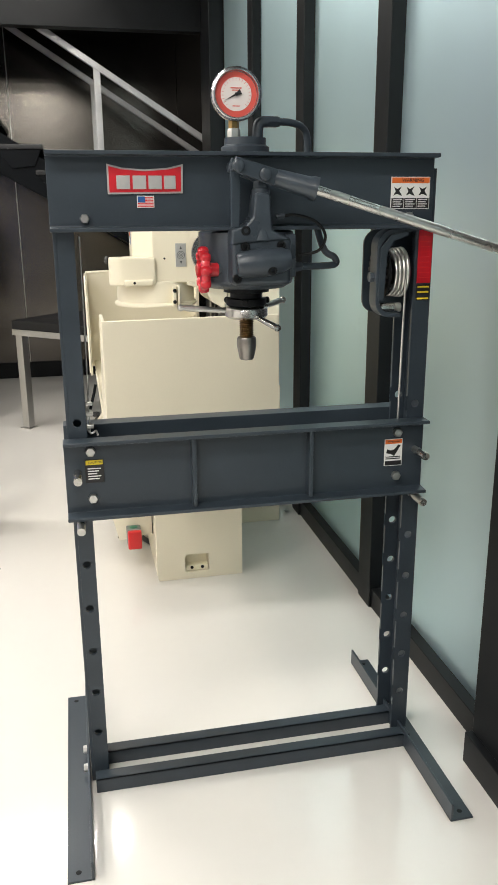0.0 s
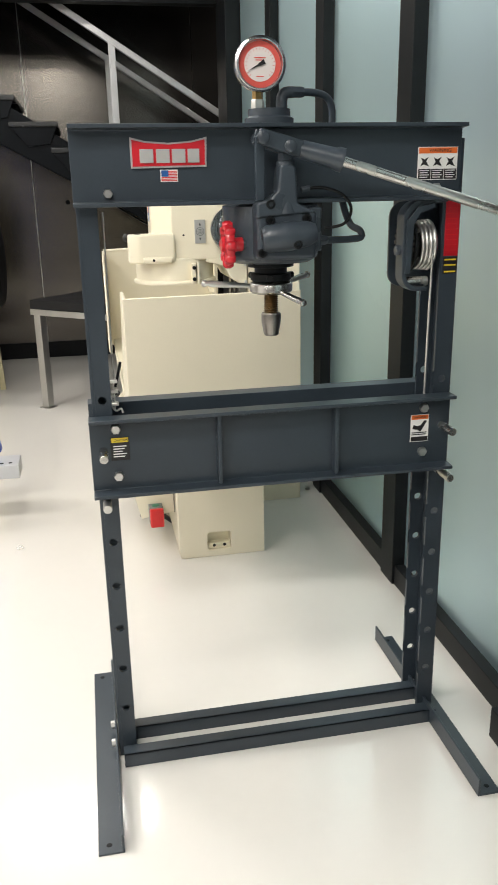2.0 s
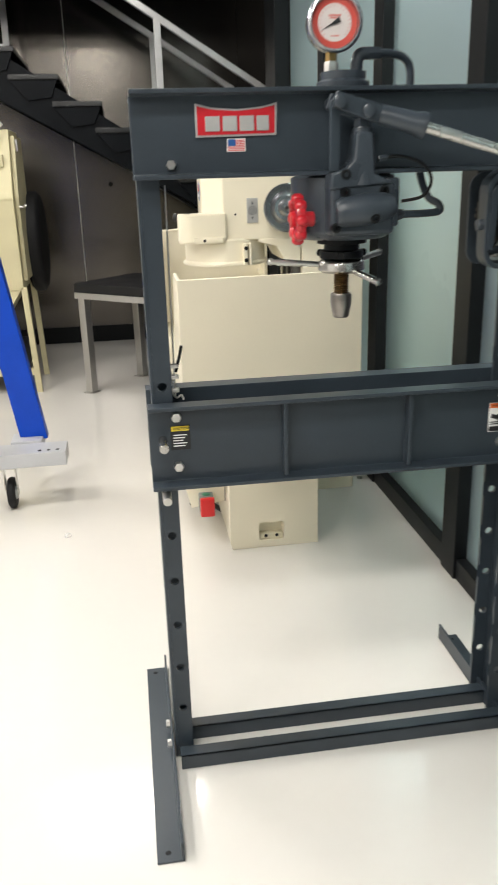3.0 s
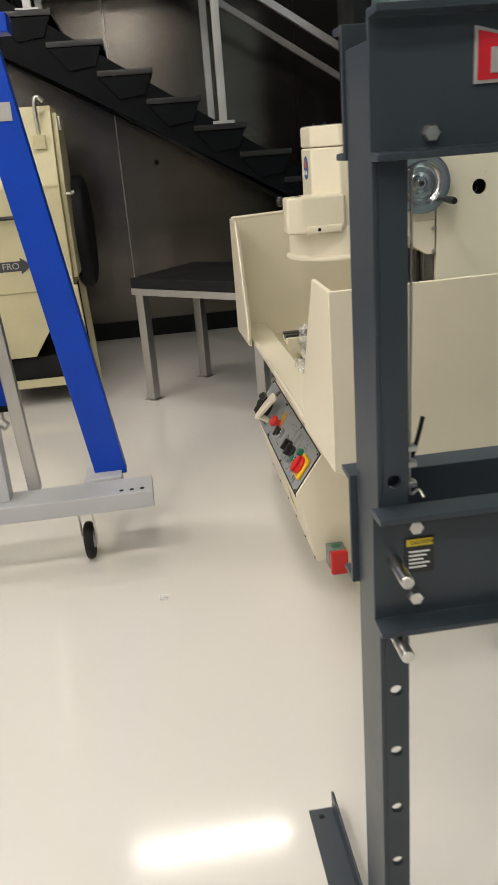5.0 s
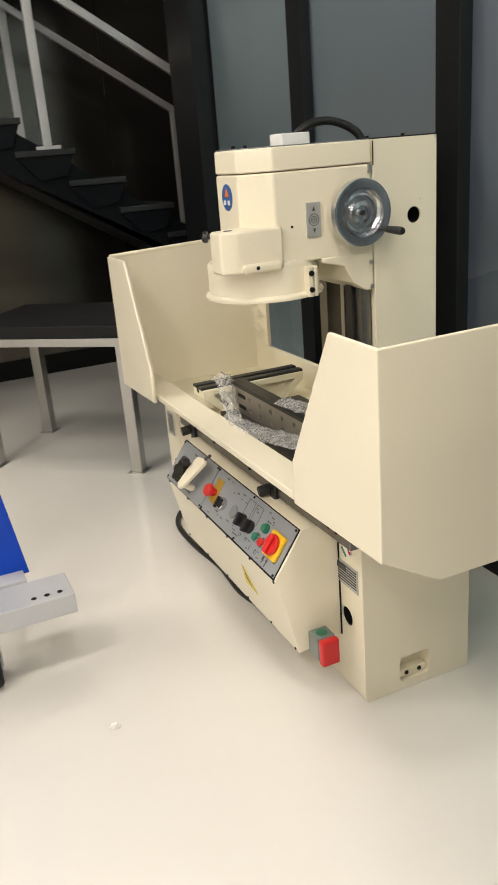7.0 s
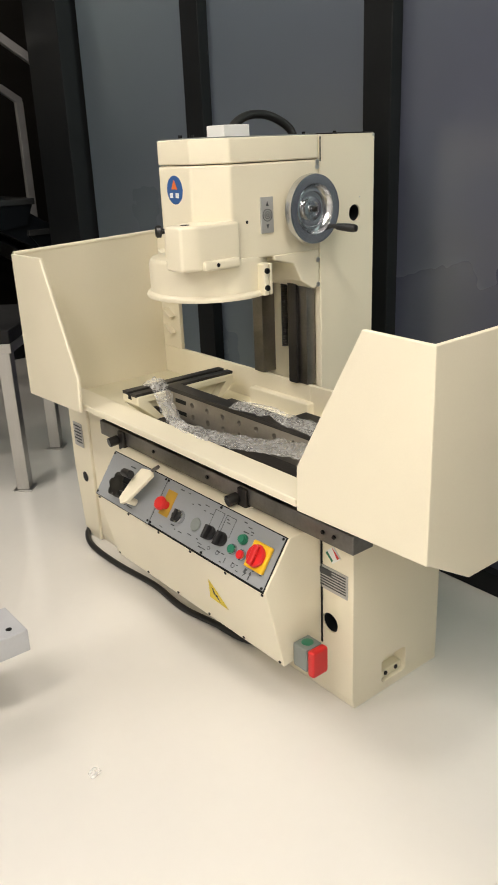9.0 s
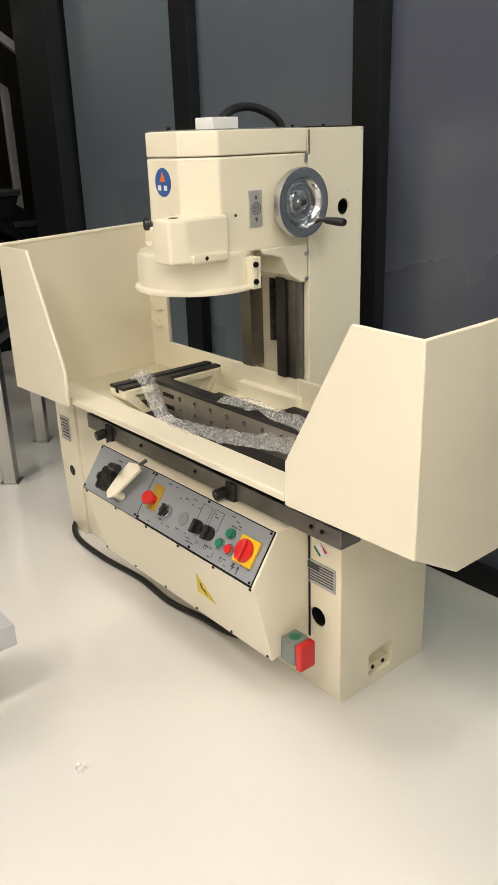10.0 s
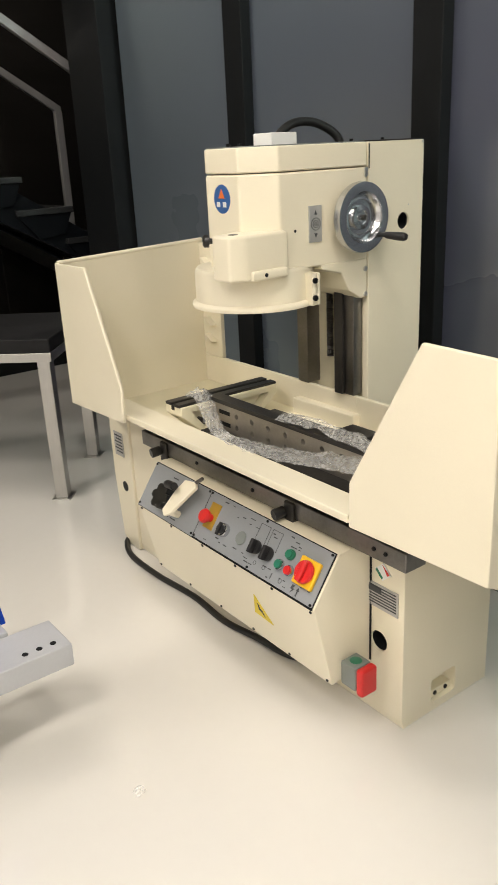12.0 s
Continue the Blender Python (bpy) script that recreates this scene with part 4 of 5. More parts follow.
for (y0, y1, v) in ((3.93, 3.96, 0.02), (3.90, 3.93, 0.14), (3.86, 3.89, 0.14)):
    part("printed_bar", pbox(y0, y1, v, v + 0.004, 0.0028, 0.0036, 0), PRINT, left_plate)
rot = part("rotary_switch", pcyl(3.930, 0.092, 0.040, 0.003, 0.025, 28), BLACK_PLASTIC, left_plate, "large black star-shaped rotary switch")
for i in range(6):
    a = i * math.pi / 3
    part("grip_lobe", pcyl(3.930 + 0.029 * math.cos(a), 0.092 + 0.029 * math.sin(a), 0.0145, 0.012, 0.05, 12), BLACK_PLASTIC, rot)
part("grip_core", pcyl(3.930, 0.092, 0.034, 0.02, 0.05), BLACK_PLASTIC, rot)
crank = part("crank_arm", on_panel(prism([(-3.875, 0.125), (-3.855, 0.14), (-3.83, 0.125), (-3.765, 0.015), (-3.78, 0.0), (-3.83, 0.008), (-3.855, 0.055)], "z", 0.045, 0.058, 0.003)), CREAM, cover, "cream crank arm with a black grip")
part("crank_post", pcyl(3.855, 0.12, 0.012, 0.003, 0.05, 14), CREAM, crank)
part("crank_grip", on_panel(cyl((-3.90, 0.045, 0.062), (-3.83, 0.04, 0.085), 0.013, 16)), BLACK_PLASTIC, crank)
part("crank_pin", on_panel(cyl((-3.79, 0.008, 0.05), (-3.755, -0.02, 0.055), 0.006, 10)), OILED, crank)
F0, F1 = Vector((0.058, 0, 0.411)), Vector((0.118, 0, 0.150))
FD = (F1 - F0).normalized()
FN = Vector((FD.z, 0, -FD.x))
if FN.x > 0:
    FN = -FN
FACE = Matrix(((0, FD.x, FN.x, 0), (-1, 0, 0, 0), (0, FD.z, FN.z, 0), (0, 0, 0, 1)))


def on_face(bm):
    bm.transform(Matrix.Translation(F0 + FN * 0.0002) @ FACE)
    return bm


tri = part("hazard_sign", on_face(prism([(-3.490, 0.165), (-3.470, 0.088), (-3.405, 0.172)], "z", 0.0, 0.0015)), LABEL_YELLOW, cover, "yellow triangular electrical hazard sign")
part("hazard_bolt", on_face(prism([(-3.463, 0.115), (-3.456, 0.120), (-3.454, 0.135), (-3.445, 0.138), (-3.438, 0.160), (-3.452, 0.145), (-3.462, 0.140)], "z", 0.0014, 0.0022)), BLACK_PLASTIC, tri)
for y in (3.20, 3.36, 3.53, 3.70, 3.88, 4.07):
    for v in (0.012, 0.255):
        part("screw", on_face(cyl((-y, v, 0), (-y, v, 0.003), 0.0045, 10)), BLACK, cover)
part("cover_gap", box(0.2585, 0.2605, 3.1785, 3.1845, 0.172, 0.548), BLACK, mill, "dark joint beside the control cover")
# emergency stop box on the cover's end
eb = part("emergency_box", box(0.148, 0.207, 3.128, 3.183, 0.148, 0.220, 0.004), GREY_PLASTIC, mill, "grey box with a red palm stop and green mark")
part("red_cover", box(0.150, 0.208, 3.103, 3.128, 0.138, 0.220, 0.007), RED_PLASTIC, eb)
part("green_mark", cyl((0.178, 3.155, 0.220), (0.178, 3.155, 0.2225), 0.017, 20), GREEN_PLASTIC, eb)

# tray with splash shields
tray = part("tray", box(0.186, 0.672, 2.70, 4.515, 0.634, 0.646, 0.003), CREAM_IN, mill)
part("front_rim", prism([(0.082, 0.690), (0.176, 0.690), (0.184, 0.634), (0.194, 0.634), (0.190, 0.698), (0.182, 0.704), (0.090, 0.704), (0.082, 0.701)], "y", 2.70, 4.515, 0.003), CREAM, tray)
part("tray_lip", box(0.078, 0.088, 3.082, 4.16, 0.690, 0.711, 0.003), CREAM, tray)
part("back_lip", box(0.655, 0.672, 2.70, 3.64, 0.646, 0.756, 0.003), CREAM, tray)
part("back_lip", box(0.655, 0.672, 3.64, 4.515, 0.646, 0.756, 0.003), CREAM, tray)
part("back_post", box(0.655, 0.672, 4.392, 4.515, 0.756, 1.20, 0.003), CREAM, tray)
for z in (0.82, 0.886, 0.952, 1.05, 1.12):
    part("hook", prism([(4.420, z), (4.468, z + 0.030), (4.468, z + 0.012)], "x", 0.626, 0.656, 0.002), CREAM, tray)
part("end_shield", prism([(0.084, 1.154), (0.690, 1.160), (0.690, 0.606), (0.229, 0.606), (0.084, 0.690)], "y", 2.684, 2.697, 0.003), CREAM, tray, "cream splash shield plate")
part("front_flap", prism([(2.684, 1.154), (2.871, 1.157), (3.076, 0.797), (3.078, 0.682), (2.684, 0.690)], "x", 0.078, 0.090, 0.003), CREAM, tray, "cream splash shield flap")
part("end_shield", prism([(0.060, 1.188), (0.672, 1.210), (0.672, 0.640), (0.229, 0.620), (0.060, 0.676)], "y", 4.515, 4.527, 0.003), CREAM, tray, "cream splash shield plate")
part("front_flap", prism([(4.527, 1.188), (4.295, 1.190), (4.120, 0.812), (4.130, 0.690), (4.527, 0.676)], "x", 0.054, 0.066, 0.003), CREAM, tray, "cream splash shield flap")
part("edge_strip", tube([(0.055, 4.295, 1.188), (0.055, 4.120, 0.812), (0.055, 4.130, 0.704)], 0.0065, 8, 1, None, False), CREAM, tray)
part("top_strip", tube([(0.062, 4.521, 1.188), (0.672, 4.521, 1.21)], 0.0085, 8, 1, None, False), CREAM, tray)
# dark guide rail with clamps under the tray
rail = part("guide_rail", box(0.188, 0.262, 2.995, 4.26, 0.549, 0.602, 0.003), OILED, mill, "dark oily guide rail")
part("rail_under", box(0.21, 0.262, 3.05, 4.55, 0.602, 0.634, 0.002), BLACK, rail)
for y in (4.10, 3.425):
    part("clamp_block", box(0.178, 0.205, y - 0.02, y + 0.02, 0.522, 0.598, 0.004), DARK_STEEL, rail)
    part("clamp_knob", cyl((0.18, y + 0.02, 0.565), (0.145, y + 0.025, 0.56), 0.017, 16), BLACK_PLASTIC, rail)
for y in (3.06, 3.10, 3.6, 3.9):
    part("screw", hexbolt((0.189, y, 0.578), (0.183, y, 0.578), 0.006), BLACK, rail)
# work fixture in the tray
beam2 = part("cross_beam", prism([(0.195, 0.743), (0.60, 0.743), (0.60, 0.712), (0.52, 0.646), (0.27, 0.646), (0.195, 0.712)], "y", 3.985, 4.085, 0.005), CREAM_IN, mill, "cream cast cross beam with dark slotted top")
part("slotted_strip", box(0.192, 0.603, 3.992, 4.026, 0.741, 0.752, 0.003), DARK_STEEL, beam2)
part("slotted_strip", box(0.192, 0.603, 4.044, 4.078, 0.741, 0.752, 0.003), DARK_STEEL, beam2)
part("slot_floor", box(0.1935, 0.6015, 4.026, 4.044, 0.728, 0.7455), BLACK, beam2)
cut(beam2, prism([(0.235, 0.722), (0.565, 0.722), (0.505, 0.660), (0.285, 0.660)], "y", 3.95, 4.02))
part("nut", hexbolt((0.28, 4.02, 0.676), (0.28, 3.99, 0.676), 0.013), DARK_STEEL, beam2)
bar = part("perforated_bar", prism([(0.305, 0.655), (0.332, 0.655), (0.332, 0.752), (0.305, 0.752)], "y", 3.22, 3.985, 0.002), GROUND_BAR, mill, "ground steel bar with rows of holes")
part("bar_top", box(0.300, 0.350, 3.22, 3.985, 0.752, 0.766, 0.002), DARK_STEEL, bar)
for i in range(8):
    y = 3.83 - i * 0.082
    for z in (0.725, 0.685):
        cut(bar, cyl((0.28, y, z), (0.36, y, z), 0.0095, 14))
for z in (0.725, 0.685):
    part("slot", box(0.3035, 0.306, 3.865, 3.925, z - 0.007, z + 0.007, 0.001), BLACK, bar)
part("bed_way", box(0.24, 0.296, 3.08, 3.95, 0.646, 0.668, 0.003), DARK_STEEL, tray)
part("bed_way", box(0.40, 0.56, 3.08, 3.95, 0.646, 0.668, 0.003), DARK_STEEL, tray)
part("clamp_casting", prism([(0.40, 0.668), (0.56, 0.668), (0.56, 0.70), (0.52, 0.725), (0.44, 0.725), (0.40, 0.70)], "y", 3.40, 3.52, 0.005), DARK_STEEL, mill)


def film_sheet(name, pts, width, seed, fold=0.02, grow=1.0):
    """A crumpled strip of film along a line."""
    rng = random.Random(seed)
    path = curve_points(pts, 9)
    out = bmesh.new()
    rows = []
    nw = 12
    for i, p in enumerate(path):
        d = (path[min(i + 1, len(path) - 1)] - path[max(i - 1, 0)]).normalized()
        side = d.cross(Vector((0, 0, 1))).normalized()
        row = []
        for j in range(nw + 1):
            s = (j / nw - 0.5) * width * (1 + (grow - 1) * i / len(path)) * (0.9 + 0.12 * rng.random())
            h = fold * (0.9 * noise.noise(Vector((i * 0.30, j * 0.45, seed))) + 0.9 * (1 - (2 * j / nw - 1) ** 2) + 0.12 * rng.random())
            row.append(out.verts.new(p + side * s + Vector((rng.uniform(-0.002, 0.002), rng.uniform(-0.002, 0.002), h))))
        rows.append(row)
    for u, v in zip(rows, rows[1:]):
        for j in range(nw):
            out.faces.new((u[j], u[j + 1], v[j + 1], v[j]))
    ob = single(name, out, FILM, "crumpled clear plastic film lying over the machine's bar", "plastic film")
    return ob


film_sheet("plastic_film", [(0.285, 4.035, 0.765), (0.278, 3.985, 0.772), (0.27, 3.945, 0.745), (0.262, 3.90, 0.70), (0.25, 3.84, 0.672), (0.235, 3.77, 0.668)], 0.075, 3, 0.016, 0.55)
film_sheet("plastic_film", [(0.205, 3.80, 0.695), (0.20, 3.68, 0.706), (0.215, 3.56, 0.706), (0.24, 3.44, 0.712), (0.265, 3.32, 0.73), (0.29, 3.20, 0.745)], 0.04, 7, 0.010, 4.2)
film_sheet("plastic_film", [(0.33, 3.62, 0.768), (0.34, 3.48, 0.772), (0.34, 3.34, 0.770), (0.32, 3.20, 0.765)], 0.07, 11, 0.012)

# column, ways and lead screw
column = part("column", prism([(0.6925, 3.6255), (0.935, 3.6255), (0.935, 3.93), (0.715, 3.93), (0.715, 3.652), (0.6925, 3.652)], "z", 0.69, 1.535, 0.003), CREAM, mill)
part("recess_back", box(0.708, 0.7145, 3.655, 3.90, 0.66, 1.2, 0.001), CREAM_IN, column)
part("slideway", box(0.652, 0.712, 3.874, 3.926, 0.757, 1.20, 0.002), OILED, column, "ground steel slideway")
part("slideway", box(0.652, 0.690, 3.650, 3.728, 0.757, 1.20, 0.002), OILED, column, "ground steel slideway")
part("slideway_edge", box(0.640, 0.652, 3.690, 3.728, 0.757, 1.20, 0.002), DARK_STEEL, column)
thread = [(0, 0)]
for i in range(40):
    thread += [(0.0125, (i + 0.1) / 40.5), (0.0095, (i + 0.6) / 40.5)]
part("lead_screw", lathe((0.69, 3.80, 0.86), (0.69, 3.80, 1.20), thread + [(0.0125, 1), (0, 1)], 14), DARK_STEEL, column)
part("column_top", box(0.70, 0.932, 3.63, 3.925, 1.535, 1.539), DARK_STEEL, column)
cut(column, cyl((0.846, 3.58, 1.297), (0.846, 3.70, 1.297), 0.026, 28))
# shade within the opening, painted as a black sleeve
part("hole_shade", lathe((0.846, 3.632, 1.297), (0.846, 3.703, 1.297), [(0.0256, 0), (0.0256, 0.95), (0, 0.95)], 28), BLACK, column, "black sleeve standing in for the shade inside the round opening")
part("panel_seam", box(0.6915, 0.694, 3.6225, 3.6255, 1.46, 1.53), BLACK, column)

for x, z, w in ((0.929, 1.529, 0.005), (0.931, 1.514, 0.003), (0.868, 1.345, 0.0025)):
    part("paint_chip", prism([(x - w, z - w * 0.6), (x + w * 0.6, z - w), (x + w, z + w * 0.4), (x - w * 0.3, z + w)], "y", 3.6249, 3.626), SILVER_PLATE, column)

# head
HEAD = [(0.350, 3.628), (0.690, 3.628), (0.690, 3.935), (0.350, 3.935), (0.264, 3.860), (0.264, 3.703)]
head = part("head", prism(HEAD, "z", 1.196, 1.465, 0.007), CREAM, mill)
part("head_lid", prism(HEAD, "z", 1.4675, 1.535, 0.006), CREAM, mill, "cream lid of the head")
part("head_top", prism([(0.352, 3.635), (0.685, 3.635), (0.685, 3.93), (0.352, 3.93), (0.27, 3.858), (0.27, 3.706)], "z", 1.5345, 1.538), GREY_PLASTIC, head)
part("head_saddle", prism([(0.50, 1.20), (0.688, 1.20), (0.688, 1.080), (0.660, 1.078), (0.612, 1.108), (0.58, 1.165), (0.50, 1.185)], "y", 3.626, 3.93, 0.005), CREAM, head)
# round skirt with clamp
SCX, SCY, SR = 0.373, 3.79, 0.180
skirt = part("spindle_skirt", lathe((SCX, SCY, 1.090), (SCX, SCY, 1.205), [(SR - 0.012, 0), (SR + 0.010, 0.0), (SR + 0.013, 0.06), (SR + 0.010, 0.12), (SR, 0.16), (SR, 0.9), (SR - 0.008, 1), (0, 1)], 56), CREAM, mill, "cream round spindle guard")
part("guard_inside", cyl((SCX, SCY, 1.10), (SCX, SCY, 1.19), SR - 0.013, 40), CREAM_IN, skirt)
part("clamp_lug", box(0.430, 0.448, 3.590, 3.645, 1.092, 1.185, 0.004), CREAM, skirt)
part("clamp_lug", box(0.453, 0.466, 3.594, 3.645, 1.092, 1.185, 0.004), CREAM, skirt)
for z in (1.115, 1.165):
    part("clamp_screw", cyl((0.439, 3.591, z), (0.439, 3.583, z), 0.0085, 14), BLACK, skirt)
# nose block on the front of the head
nose_b = part("nose_block", prism([(0.155, 3.612), (0.205, 3.598), (0.36, 3.606), (0.36, 3.70), (0.27, 3.73), (0.155, 3.690)], "z", 1.190, 1.313, 0.009), CREAM, head, "cream moulded nose block")
part("nose_foot", prism([(0.215, 3.586), (0.345, 3.590), (0.36, 3.63), (0.33, 3.70), (0.225, 3.69)], "z", 1.188, 1.216, 0.008), CREAM, nose_b)
part("nose_knob", lathe((0.165, 3.70, 1.298), (0.142, 3.712, 1.298), [(0, 0), (0.007, 0), (0.008, 0.3), (0.017, 0.4), (0.017, 0.85), (0.012, 1), (0, 1)], 16), BLACK_PLASTIC, nose_b)
part("nose_hole", cyl((0.20, 3.65, 1.3125), (0.20, 3.65, 1.3142), 0.014, 16), BLACK, nose_b)
disc("screw_hole", (0.262, 3.5875, 1.203), (0, -1, 0), 0.006, 0.001, BLACK, nose_b)
sign = disc("round_sign", (0.2645, 3.782, 1.40), (-1, 0, 0), 0.040, 0.0015, LABEL_BLUE, head, "round blue safety sign with an orange triangle", 32)
part("sign_triangle", prism([(3.768, 1.402), (3.796, 1.402), (3.782, 1.428)], "x", 0.2612, 0.2632), ORANGE, sign)
for y in (3.762, 3.792):
    part("sign_mark", box(0.2612, 0.2632, y, y + 0.014, 1.378, 1.392), WHITE_LABEL, sign)
sw = part("direction_plate", box(0.452, 0.500, 3.6225, 3.6275, 1.268, 1.370, 0.001), SILVER_PLATE, head, "silver plate with direction arrows")
part("arrow_up", prism([(0.471, 1.345), (0.481, 1.345), (0.476, 1.358)], "y", 3.6212, 3.623), PRINT, sw)
part("arrow_down", prism([(0.471, 1.293), (0.481, 1.293), (0.476, 1.280)], "y", 3.6212, 3.623), PRINT, sw)
for r in (0.018, 0.011, 0.005):
    part("dial_ring", lathe((0.476, 3.623, 1.319), (0.476, 3.6214, 1.319), [(r, 0), (r, 1), (r - 0.002, 1), (r - 0.002, 0)], 24), PRINT, sw)
disc("screw_hole", (0.402, 3.6275, 1.305), (0, -1, 0), 0.0045, 0.001, BLACK, head)
for x, z in ((0.68, 1.445), (0.68, 1.168), (0.68, 1.09), (0.68, 1.458)):
    disc("cap_screw", (x, 3.6265, z), (0, -1, 0), 0.008, 0.004, ZINC, head)
# handwheel
hc = Vector((0.618, 3.585, 1.327))
hw = part("handwheel", lathe(hc + Vector((0, 0.035, 0)), hc - Vector((0, 0.018, 0)), [(0.02, 0), (0.02, 0.45), (0.092, 0.48), (0.100, 0.52), (0.102, 0.75), (0.100, 0.98), (0.094, 1.0), (0.074, 0.98), (0.069, 0.72), (0.060, 0.62), (0.058, 0.70), (0.052, 0.72), (0.050, 0.62), (0.036, 0.60), (0.034, 0.80), (0.022, 0.84), (0.020, 0.72), (0.012, 0.72), (0.011, 0.9), (0, 0.9)], 56), CHROME, mill, "polished steel handwheel with turned rings")
part("wheel_bolt", hexbolt(hc - Vector((0, 0.010, 0)), hc - Vector((0, 0.018, 0)), 0.009), DARK_STEEL, hw)
part("wheel_handle", lathe((0.688, 3.572, 1.272), (0.700, 3.480, 1.268), [(0, 0), (0.007, 0), (0.007, 0.2), (0.010, 0.25), (0.0125, 0.7), (0.0125, 0.92), (0.010, 1), (0, 1)], 18), BLACK_PLASTIC, hw, "black revolving handle")
# cable out of the top
part("top_cable", tube([(0.57, 3.915, 1.53), (0.59, 3.915, 1.57), (0.65, 3.91, 1.602), (0.73, 3.90, 1.60), (0.80, 3.88, 1.56), (0.82, 3.87, 1.50)], 0.014, 12, 8), CABLE, mill, "thick black cable")
for x in (0.30, 0.34, 0.78, 0.92):
    part("top_screw", cyl((x, 3.79, 1.535), (x, 3.79, 1.547), 0.006, 10), BLACK, mill)
single("foam_block", box(0.490, 0.590, 3.83, 3.92, 1.538, 1.574, 0.003), FOAM, "small white foam block lying on the machine head", "foam block")
single("power_cable", tube([(0.30, 4.62, 0.012), (0.245, 4.585, 0.012), (0.195, 4.46, 0.012), (0.19, 4.25, 0.012), (0.21, 4.02, 0.012), (0.20, 3.82, 0.012), (0.225, 3.66, 0.012), (0.24, 3.53, 0.012), (0.30, 3.40, 0.012)], 0.0115, 10), CABLE, "thick black ribbed power cable lying on the floor", "cable")

# ---- side table ----
tab_m = pose(0.118, 5.73, 0, 0, 0, -41.6)
table = thing("side_table", (0.118, 5.73, 0), "brushed stainless steel table with a black rubber top", "table")


def turned(bm):
    bm.transform(tab_m)
    return bm


TL, TW = 0.475, 0.325
part("tabletop", turned(box(-TL, TL, -TW, TW, 0.722, 0.785, 0.006)), RUBBER, table, "black rubber covered top")
part("top_frame", turned(box(-TL, TL, -TW, TW, 0.680, 0.7215, 0.002)), BRUSHED, table)
for sx in (-1, 1):
    for sy in (-1, 1):
        cx, cy = sx * (TL - 0.045), sy * (TW - 0.045)
        leg = part("leg", turned(box(cx - 0.03, cx + 0.03, cy - 0.03, cy + 0.03, 0.006, 0.680, 0.003)), BRUSHED, table)
        part("foot_plate", turned(box(cx - 0.045, cx + 0.045, cy - 0.045, cy + 0.045, 0.0, 0.006, 0.001)), BRUSHED, leg)

# ---- mobile lifting frame ----
crane = thing("mobile_gantry", (-0.9, 3.75, 0), "blue and grey steel lifting frame on castors", "lifting frame")
beam3 = part("base_beam", box(-1.75, -0.415, 3.645, 3.80, 0.222, 0.29, 0.004), CRANE_GREY, crane, "light grey base beam")
for x in (-0.455, -0.495, -0.535):
    part("bolt_hole", cyl((x, 3.68, 0.289), (x, 3.68, 0.2912), 0.009, 12), BLACK, beam3)
def caster(x, y):
    c = part("castor", box(x - 0.035, x + 0.035, y - 0.035, y + 0.035, 0.212, 0.222, 0.002), ZINC, crane, "black rubber castor in a zinc fork")
    for s in (-1, 1):
        part("fork", prism([(y - 0.02, 0.212), (y + 0.035, 0.212), (y + 0.055, 0.06), (y + 0.02, 0.06)], "x", x + s * 0.027 - 0.002, x + s * 0.027 + 0.002), ZINC, c)
    wb = lathe((x - 0.02, y + 0.03, 0.075), (x + 0.02, y + 0.03, 0.075), [(0.03, 0.1), (0.062, 0.05), (0.072, 0.2), (0.075, 0.5), (0.072, 0.8), (0.062, 0.95), (0.03, 0.9)], 28)
    part("wheel", wb, RUBBER, c)
    part("hub", cyl((x - 0.024, y + 0.03, 0.075), (x + 0.024, y + 0.03, 0.075), 0.032, 18), CRANE_GREY, c)
caster(-0.687, 3.70)
caster(-1.6, 3.70)


def leg_prism(bm, xf, xt, zf, zt, w, y0, y1):
    return prism([(xf - w, zf), (xf + w, zf), (xt + w, zt), (xt - w, zt)], "y", y0, y1, 0.003, bm)


part("leg", leg_prism(None, -0.578, -0.842, 0.285, 2.10, 0.063, 3.87, 3.94), CRANE_BLUE, crane, "blue slanting leg")
part("leg", leg_prism(None, -1.50, -1.23, 0.285, 2.10, 0.063, 3.87, 3.94), CRANE_BLUE, crane, "blue slanting leg")
part("foot_block", box(-0.68, -0.535, 3.801, 3.938, 0.222, 0.30, 0.004), CRANE_GREY, crane)
part("foot_block", box(-1.535, -1.39, 3.801, 3.938, 0.222, 0.30, 0.004), CRANE_GREY, crane)
part("mast", box(-1.03, -0.955, 3.70, 3.78, 0.29, 1.3, 0.004), CRANE_GREY, crane, "light grey upright tube")
part("inner_mast", prism([(-0.90, 0.29), (-0.85, 0.29), (-0.90, 1.2), (-0.95, 1.2)], "y", 3.79, 3.83, 0.003), BRUSHED, crane)
part("hanging_cover", box(-1.0, -0.915, 3.80, 3.87, 0.64, 1.5, 0.004), CRANE_BLUE, crane)
part("cover_cap", box(-0.995, -0.92, 3.805, 3.865, 0.615, 0.64, 0.002), BLACK, crane)
part("hook", tube([(-0.95, 3.83, 0.615), (-0.95, 3.83, 0.58), (-0.935, 3.83, 0.56), (-0.95, 3.83, 0.54), (-0.965, 3.83, 0.555)], 0.006, 8, 6), ZINC, crane)
pl = part("joint_plate", box(-0.86, -0.775, 3.855, 3.87, 1.98, 2.09, 0.003), CRANE_GREY, crane)
part("joint_collar", box(-0.87, -0.70, 3.85, 3.955, 1.90, 1.96, 0.004), CRANE_BLUE, crane)
for x in (-0.84, -0.795):
    for z in (2.0, 2.065):
        part("bolt", hexbolt((x, 3.855, z), (x, 3.845, z), 0.010), ZINC, pl)
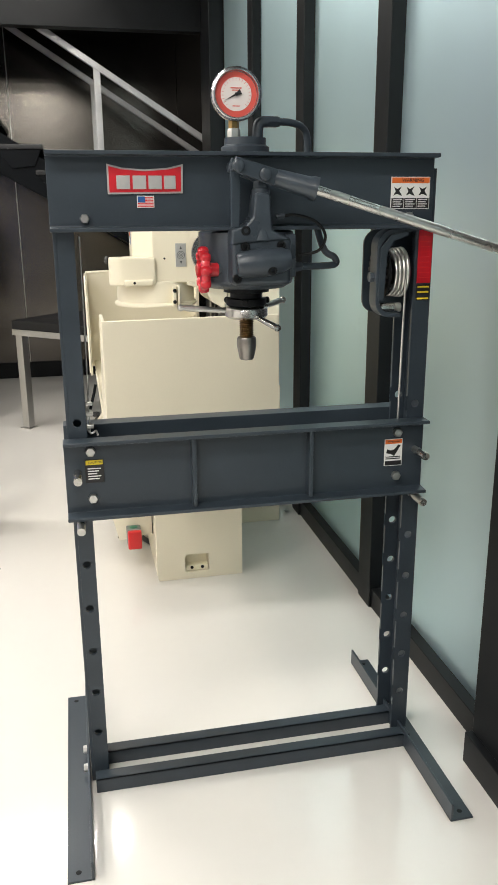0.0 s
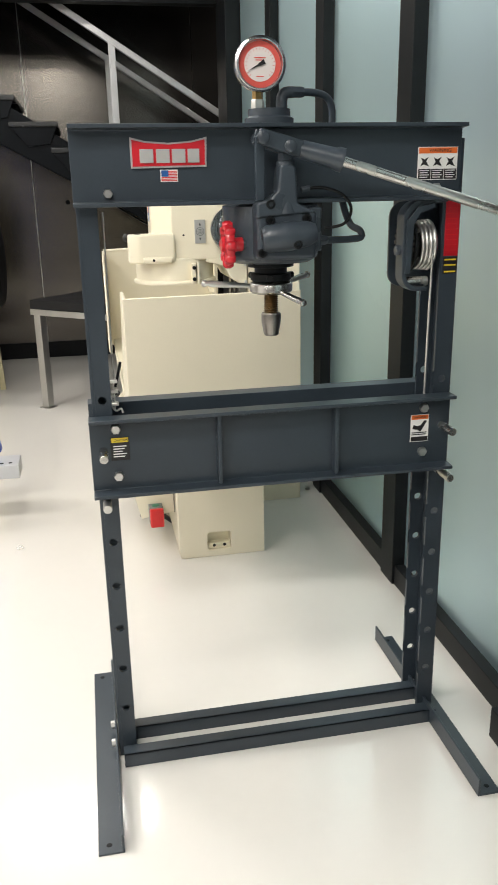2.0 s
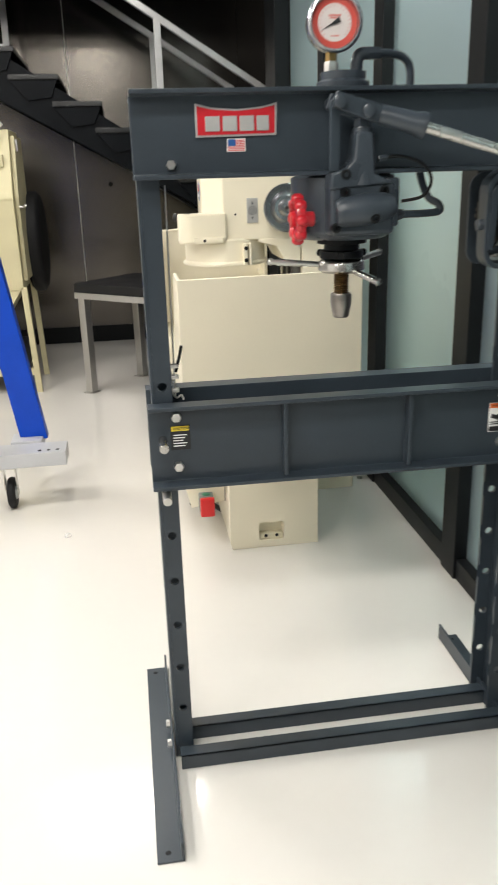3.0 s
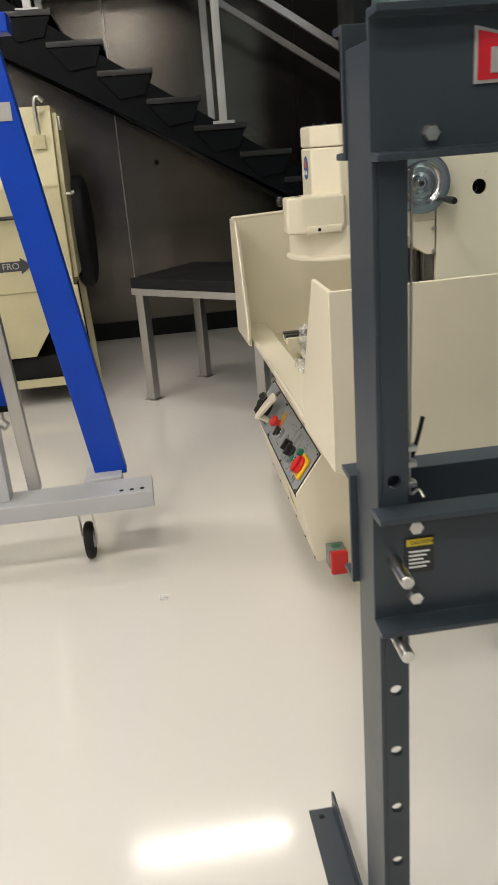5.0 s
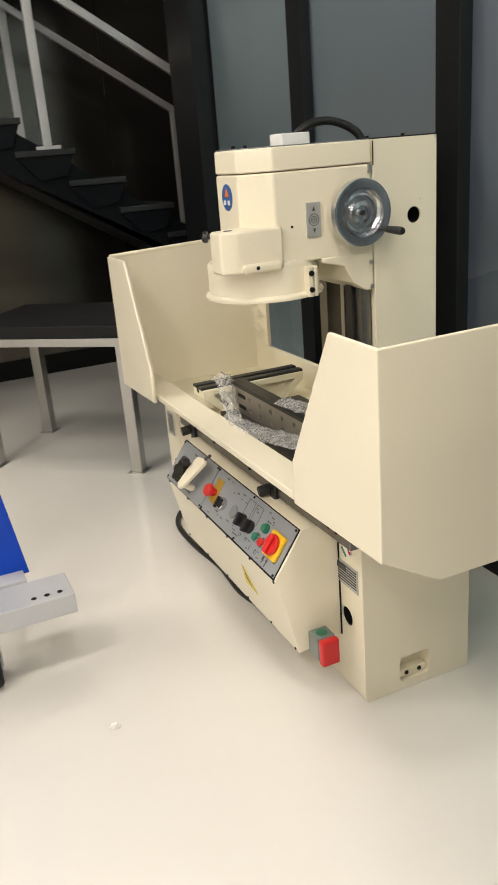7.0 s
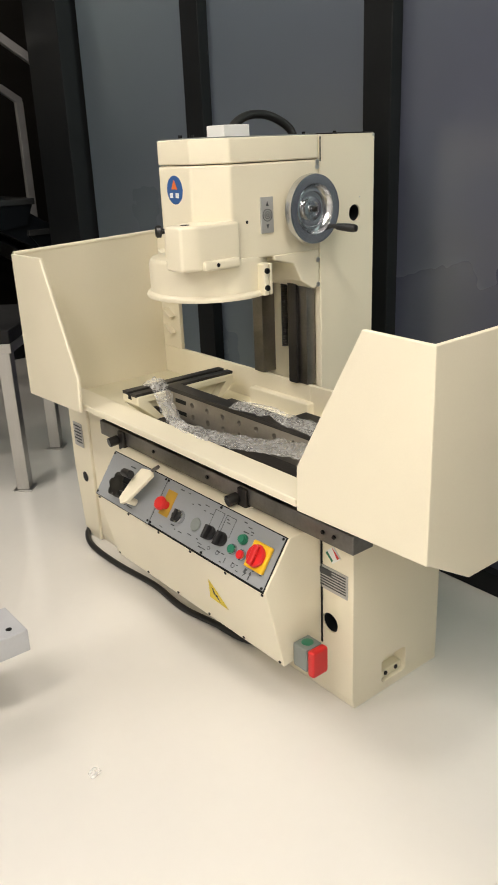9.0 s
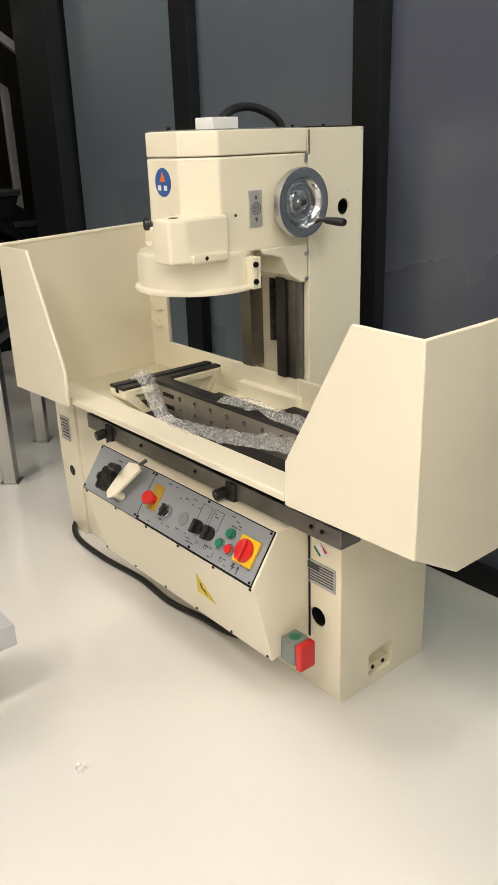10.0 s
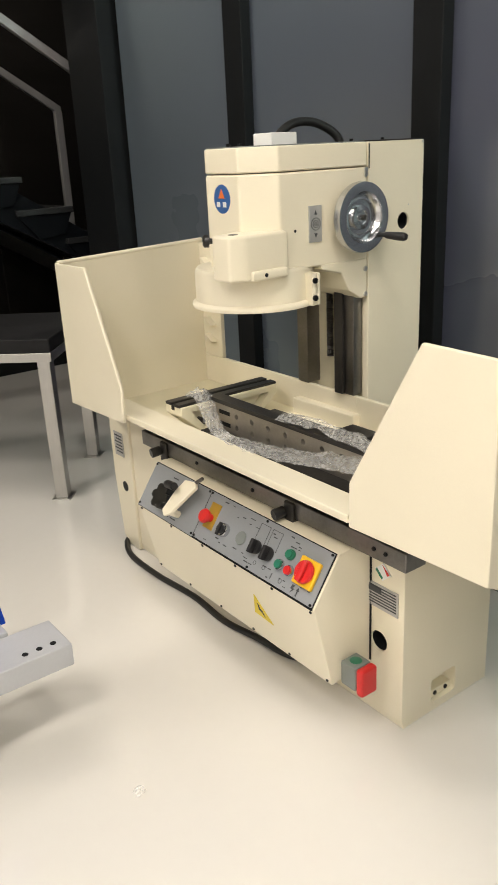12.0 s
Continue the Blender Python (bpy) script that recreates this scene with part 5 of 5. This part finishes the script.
part("label", box(-0.79, -0.735, 3.866, 3.8685, 1.63, 1.69, 0.0005), SILVER_PLATE, crane, "small silver label")

# ---- blasting cabinet ----
cab = thing("blast_cabinet", (-1.2, 6.3, 0), "pale yellow steel blasting cabinet on legs", "cabinet")
CA = 5.9
part("body", prism([(CA, 0.74), (CA, 1.36), (CA + 0.16, 1.80), (CA + 0.62, 1.80), (CA + 0.62, 0.74)], "x", -1.72, -0.80, 0.006), CABINET, cab)
part("hopper", prism([(-1.70, 0.74), (-0.82, 0.74), (-1.10, 0.33), (-1.42, 0.33)], "y", CA + 0.01, CA + 0.60, 0.005), CABINET, cab)
for x in (-1.70, -0.80):
    for y in (CA + 0.02, CA + 0.58):
        s = -1 if x < -1 else 1
        part("leg", prism([(x - 0.02, 0.76), (x + 0.02, 0.76), (x + 0.02 + s * 0.03, 0.0), (x - 0.02 + s * 0.03, 0.0)], "y", y - 0.02, y + 0.02, 0.002), CABINET, cab)
part("bottom_bar", box(-1.70, -0.79, CA + 0.0, CA + 0.035, 0.13, 0.18, 0.003), CABINET, cab)
part("dark_bin", box(-1.5, -0.86, CA + 0.06, CA + 0.55, 0.14, 0.32, 0.01), RUBBER, cab)
door = part("side_door", prism([(CA + 0.06, 0.80), (CA + 0.06, 1.36), (CA + 0.19, 1.76), (CA + 0.58, 1.76), (CA + 0.58, 0.80)], "x", -0.798, -0.77, 0.004), CABINET, cab, "pale yellow side door")
part("latch", tube([(-0.765, CA + 0.03, 1.30), (-0.735, CA + 0.02, 1.30), (-0.725, CA + 0.0, 1.31)], 0.010, 8), ZINC, door)
part("hinge", box(-0.77, -0.755, CA + 0.20, CA + 0.22, 1.66, 1.74, 0.002), ZINC, door)
part("black_disc", lathe((-0.80, CA + 0.66, 1.02), (-0.68, CA + 0.66, 1.02), [(0, 0), (0.34, 0), (0.37, 0.2), (0.37, 0.7), (0.34, 0.92), (0.29, 1), (0, 1)], 44), RUBBER, cab, "round black dust drum")
part("hook_pipe", tube([(-0.88, CA + 0.12, 1.58), (-0.88, CA + 0.08, 1.80), (-0.86, CA + 0.09, 1.845), (-0.83, CA + 0.10, 1.82)], 0.012, 10), ZINC, cab)
part("switch_box", box(-0.915, -0.845, CA + 0.055, CA + 0.11, 1.56, 1.64, 0.004), CABINET, cab)
wn = part("window", prism([(CA + 0.025, 1.44), (CA + 0.017, 1.44), (CA + 0.10, 1.68), (CA + 0.108, 1.68)], "x", -1.55, -1.05), BLACK_PLASTIC, cab, "dark viewing window")
part("front_seam", box(-1.72, -0.80, CA - 0.004, CA, 1.345, 1.358, 0.001), CABINET, cab)
part("handle", cyl((-1.2, CA - 0.03, 1.19), (-1.02, CA - 0.03, 1.19), 0.012, 12), BLACK_PLASTIC, cab)
ar = part("arrow_sign", prism([(-1.42, 0.875), (-1.10, 0.875), (-1.10, 0.855), (-1.03, 0.905), (-1.10, 0.955), (-1.10, 0.935), (-1.42, 0.935)], "y", CA - 0.003, CA - 0.0005), PRINT, cab, "dark arrow sign with pale letters")
lettering("word", "FRO", 0.055, facing_front(-1.16, CA - 0.0036, 0.905), SILVER_PLATE, ar)

# bits on the floor
def scrap(name, at, r, seed, mat, label):
    rng = random.Random(seed)
    b = bmesh.new()
    bmesh.ops.create_icosphere(b, subdivisions=2, radius=r)
    for v in b.verts:
        v.co *= 0.6 + 0.7 * rng.random()
        v.co.z *= 0.5
    lo = min(v.co.z for v in b.verts)
    bmesh.ops.translate(b, verts=b.verts, vec=(at[0], at[1], -lo))
    return single(name, b, mat, label, "scrap")


scrap("plastic_scrap", (-0.416, 3.333), 0.016, 1, FILM, "crumpled scrap of clear plastic on the floor")
scrap("metal_scrap", (1.0, 3.72), 0.013, 2, ZINC, "small metal offcut on the floor")
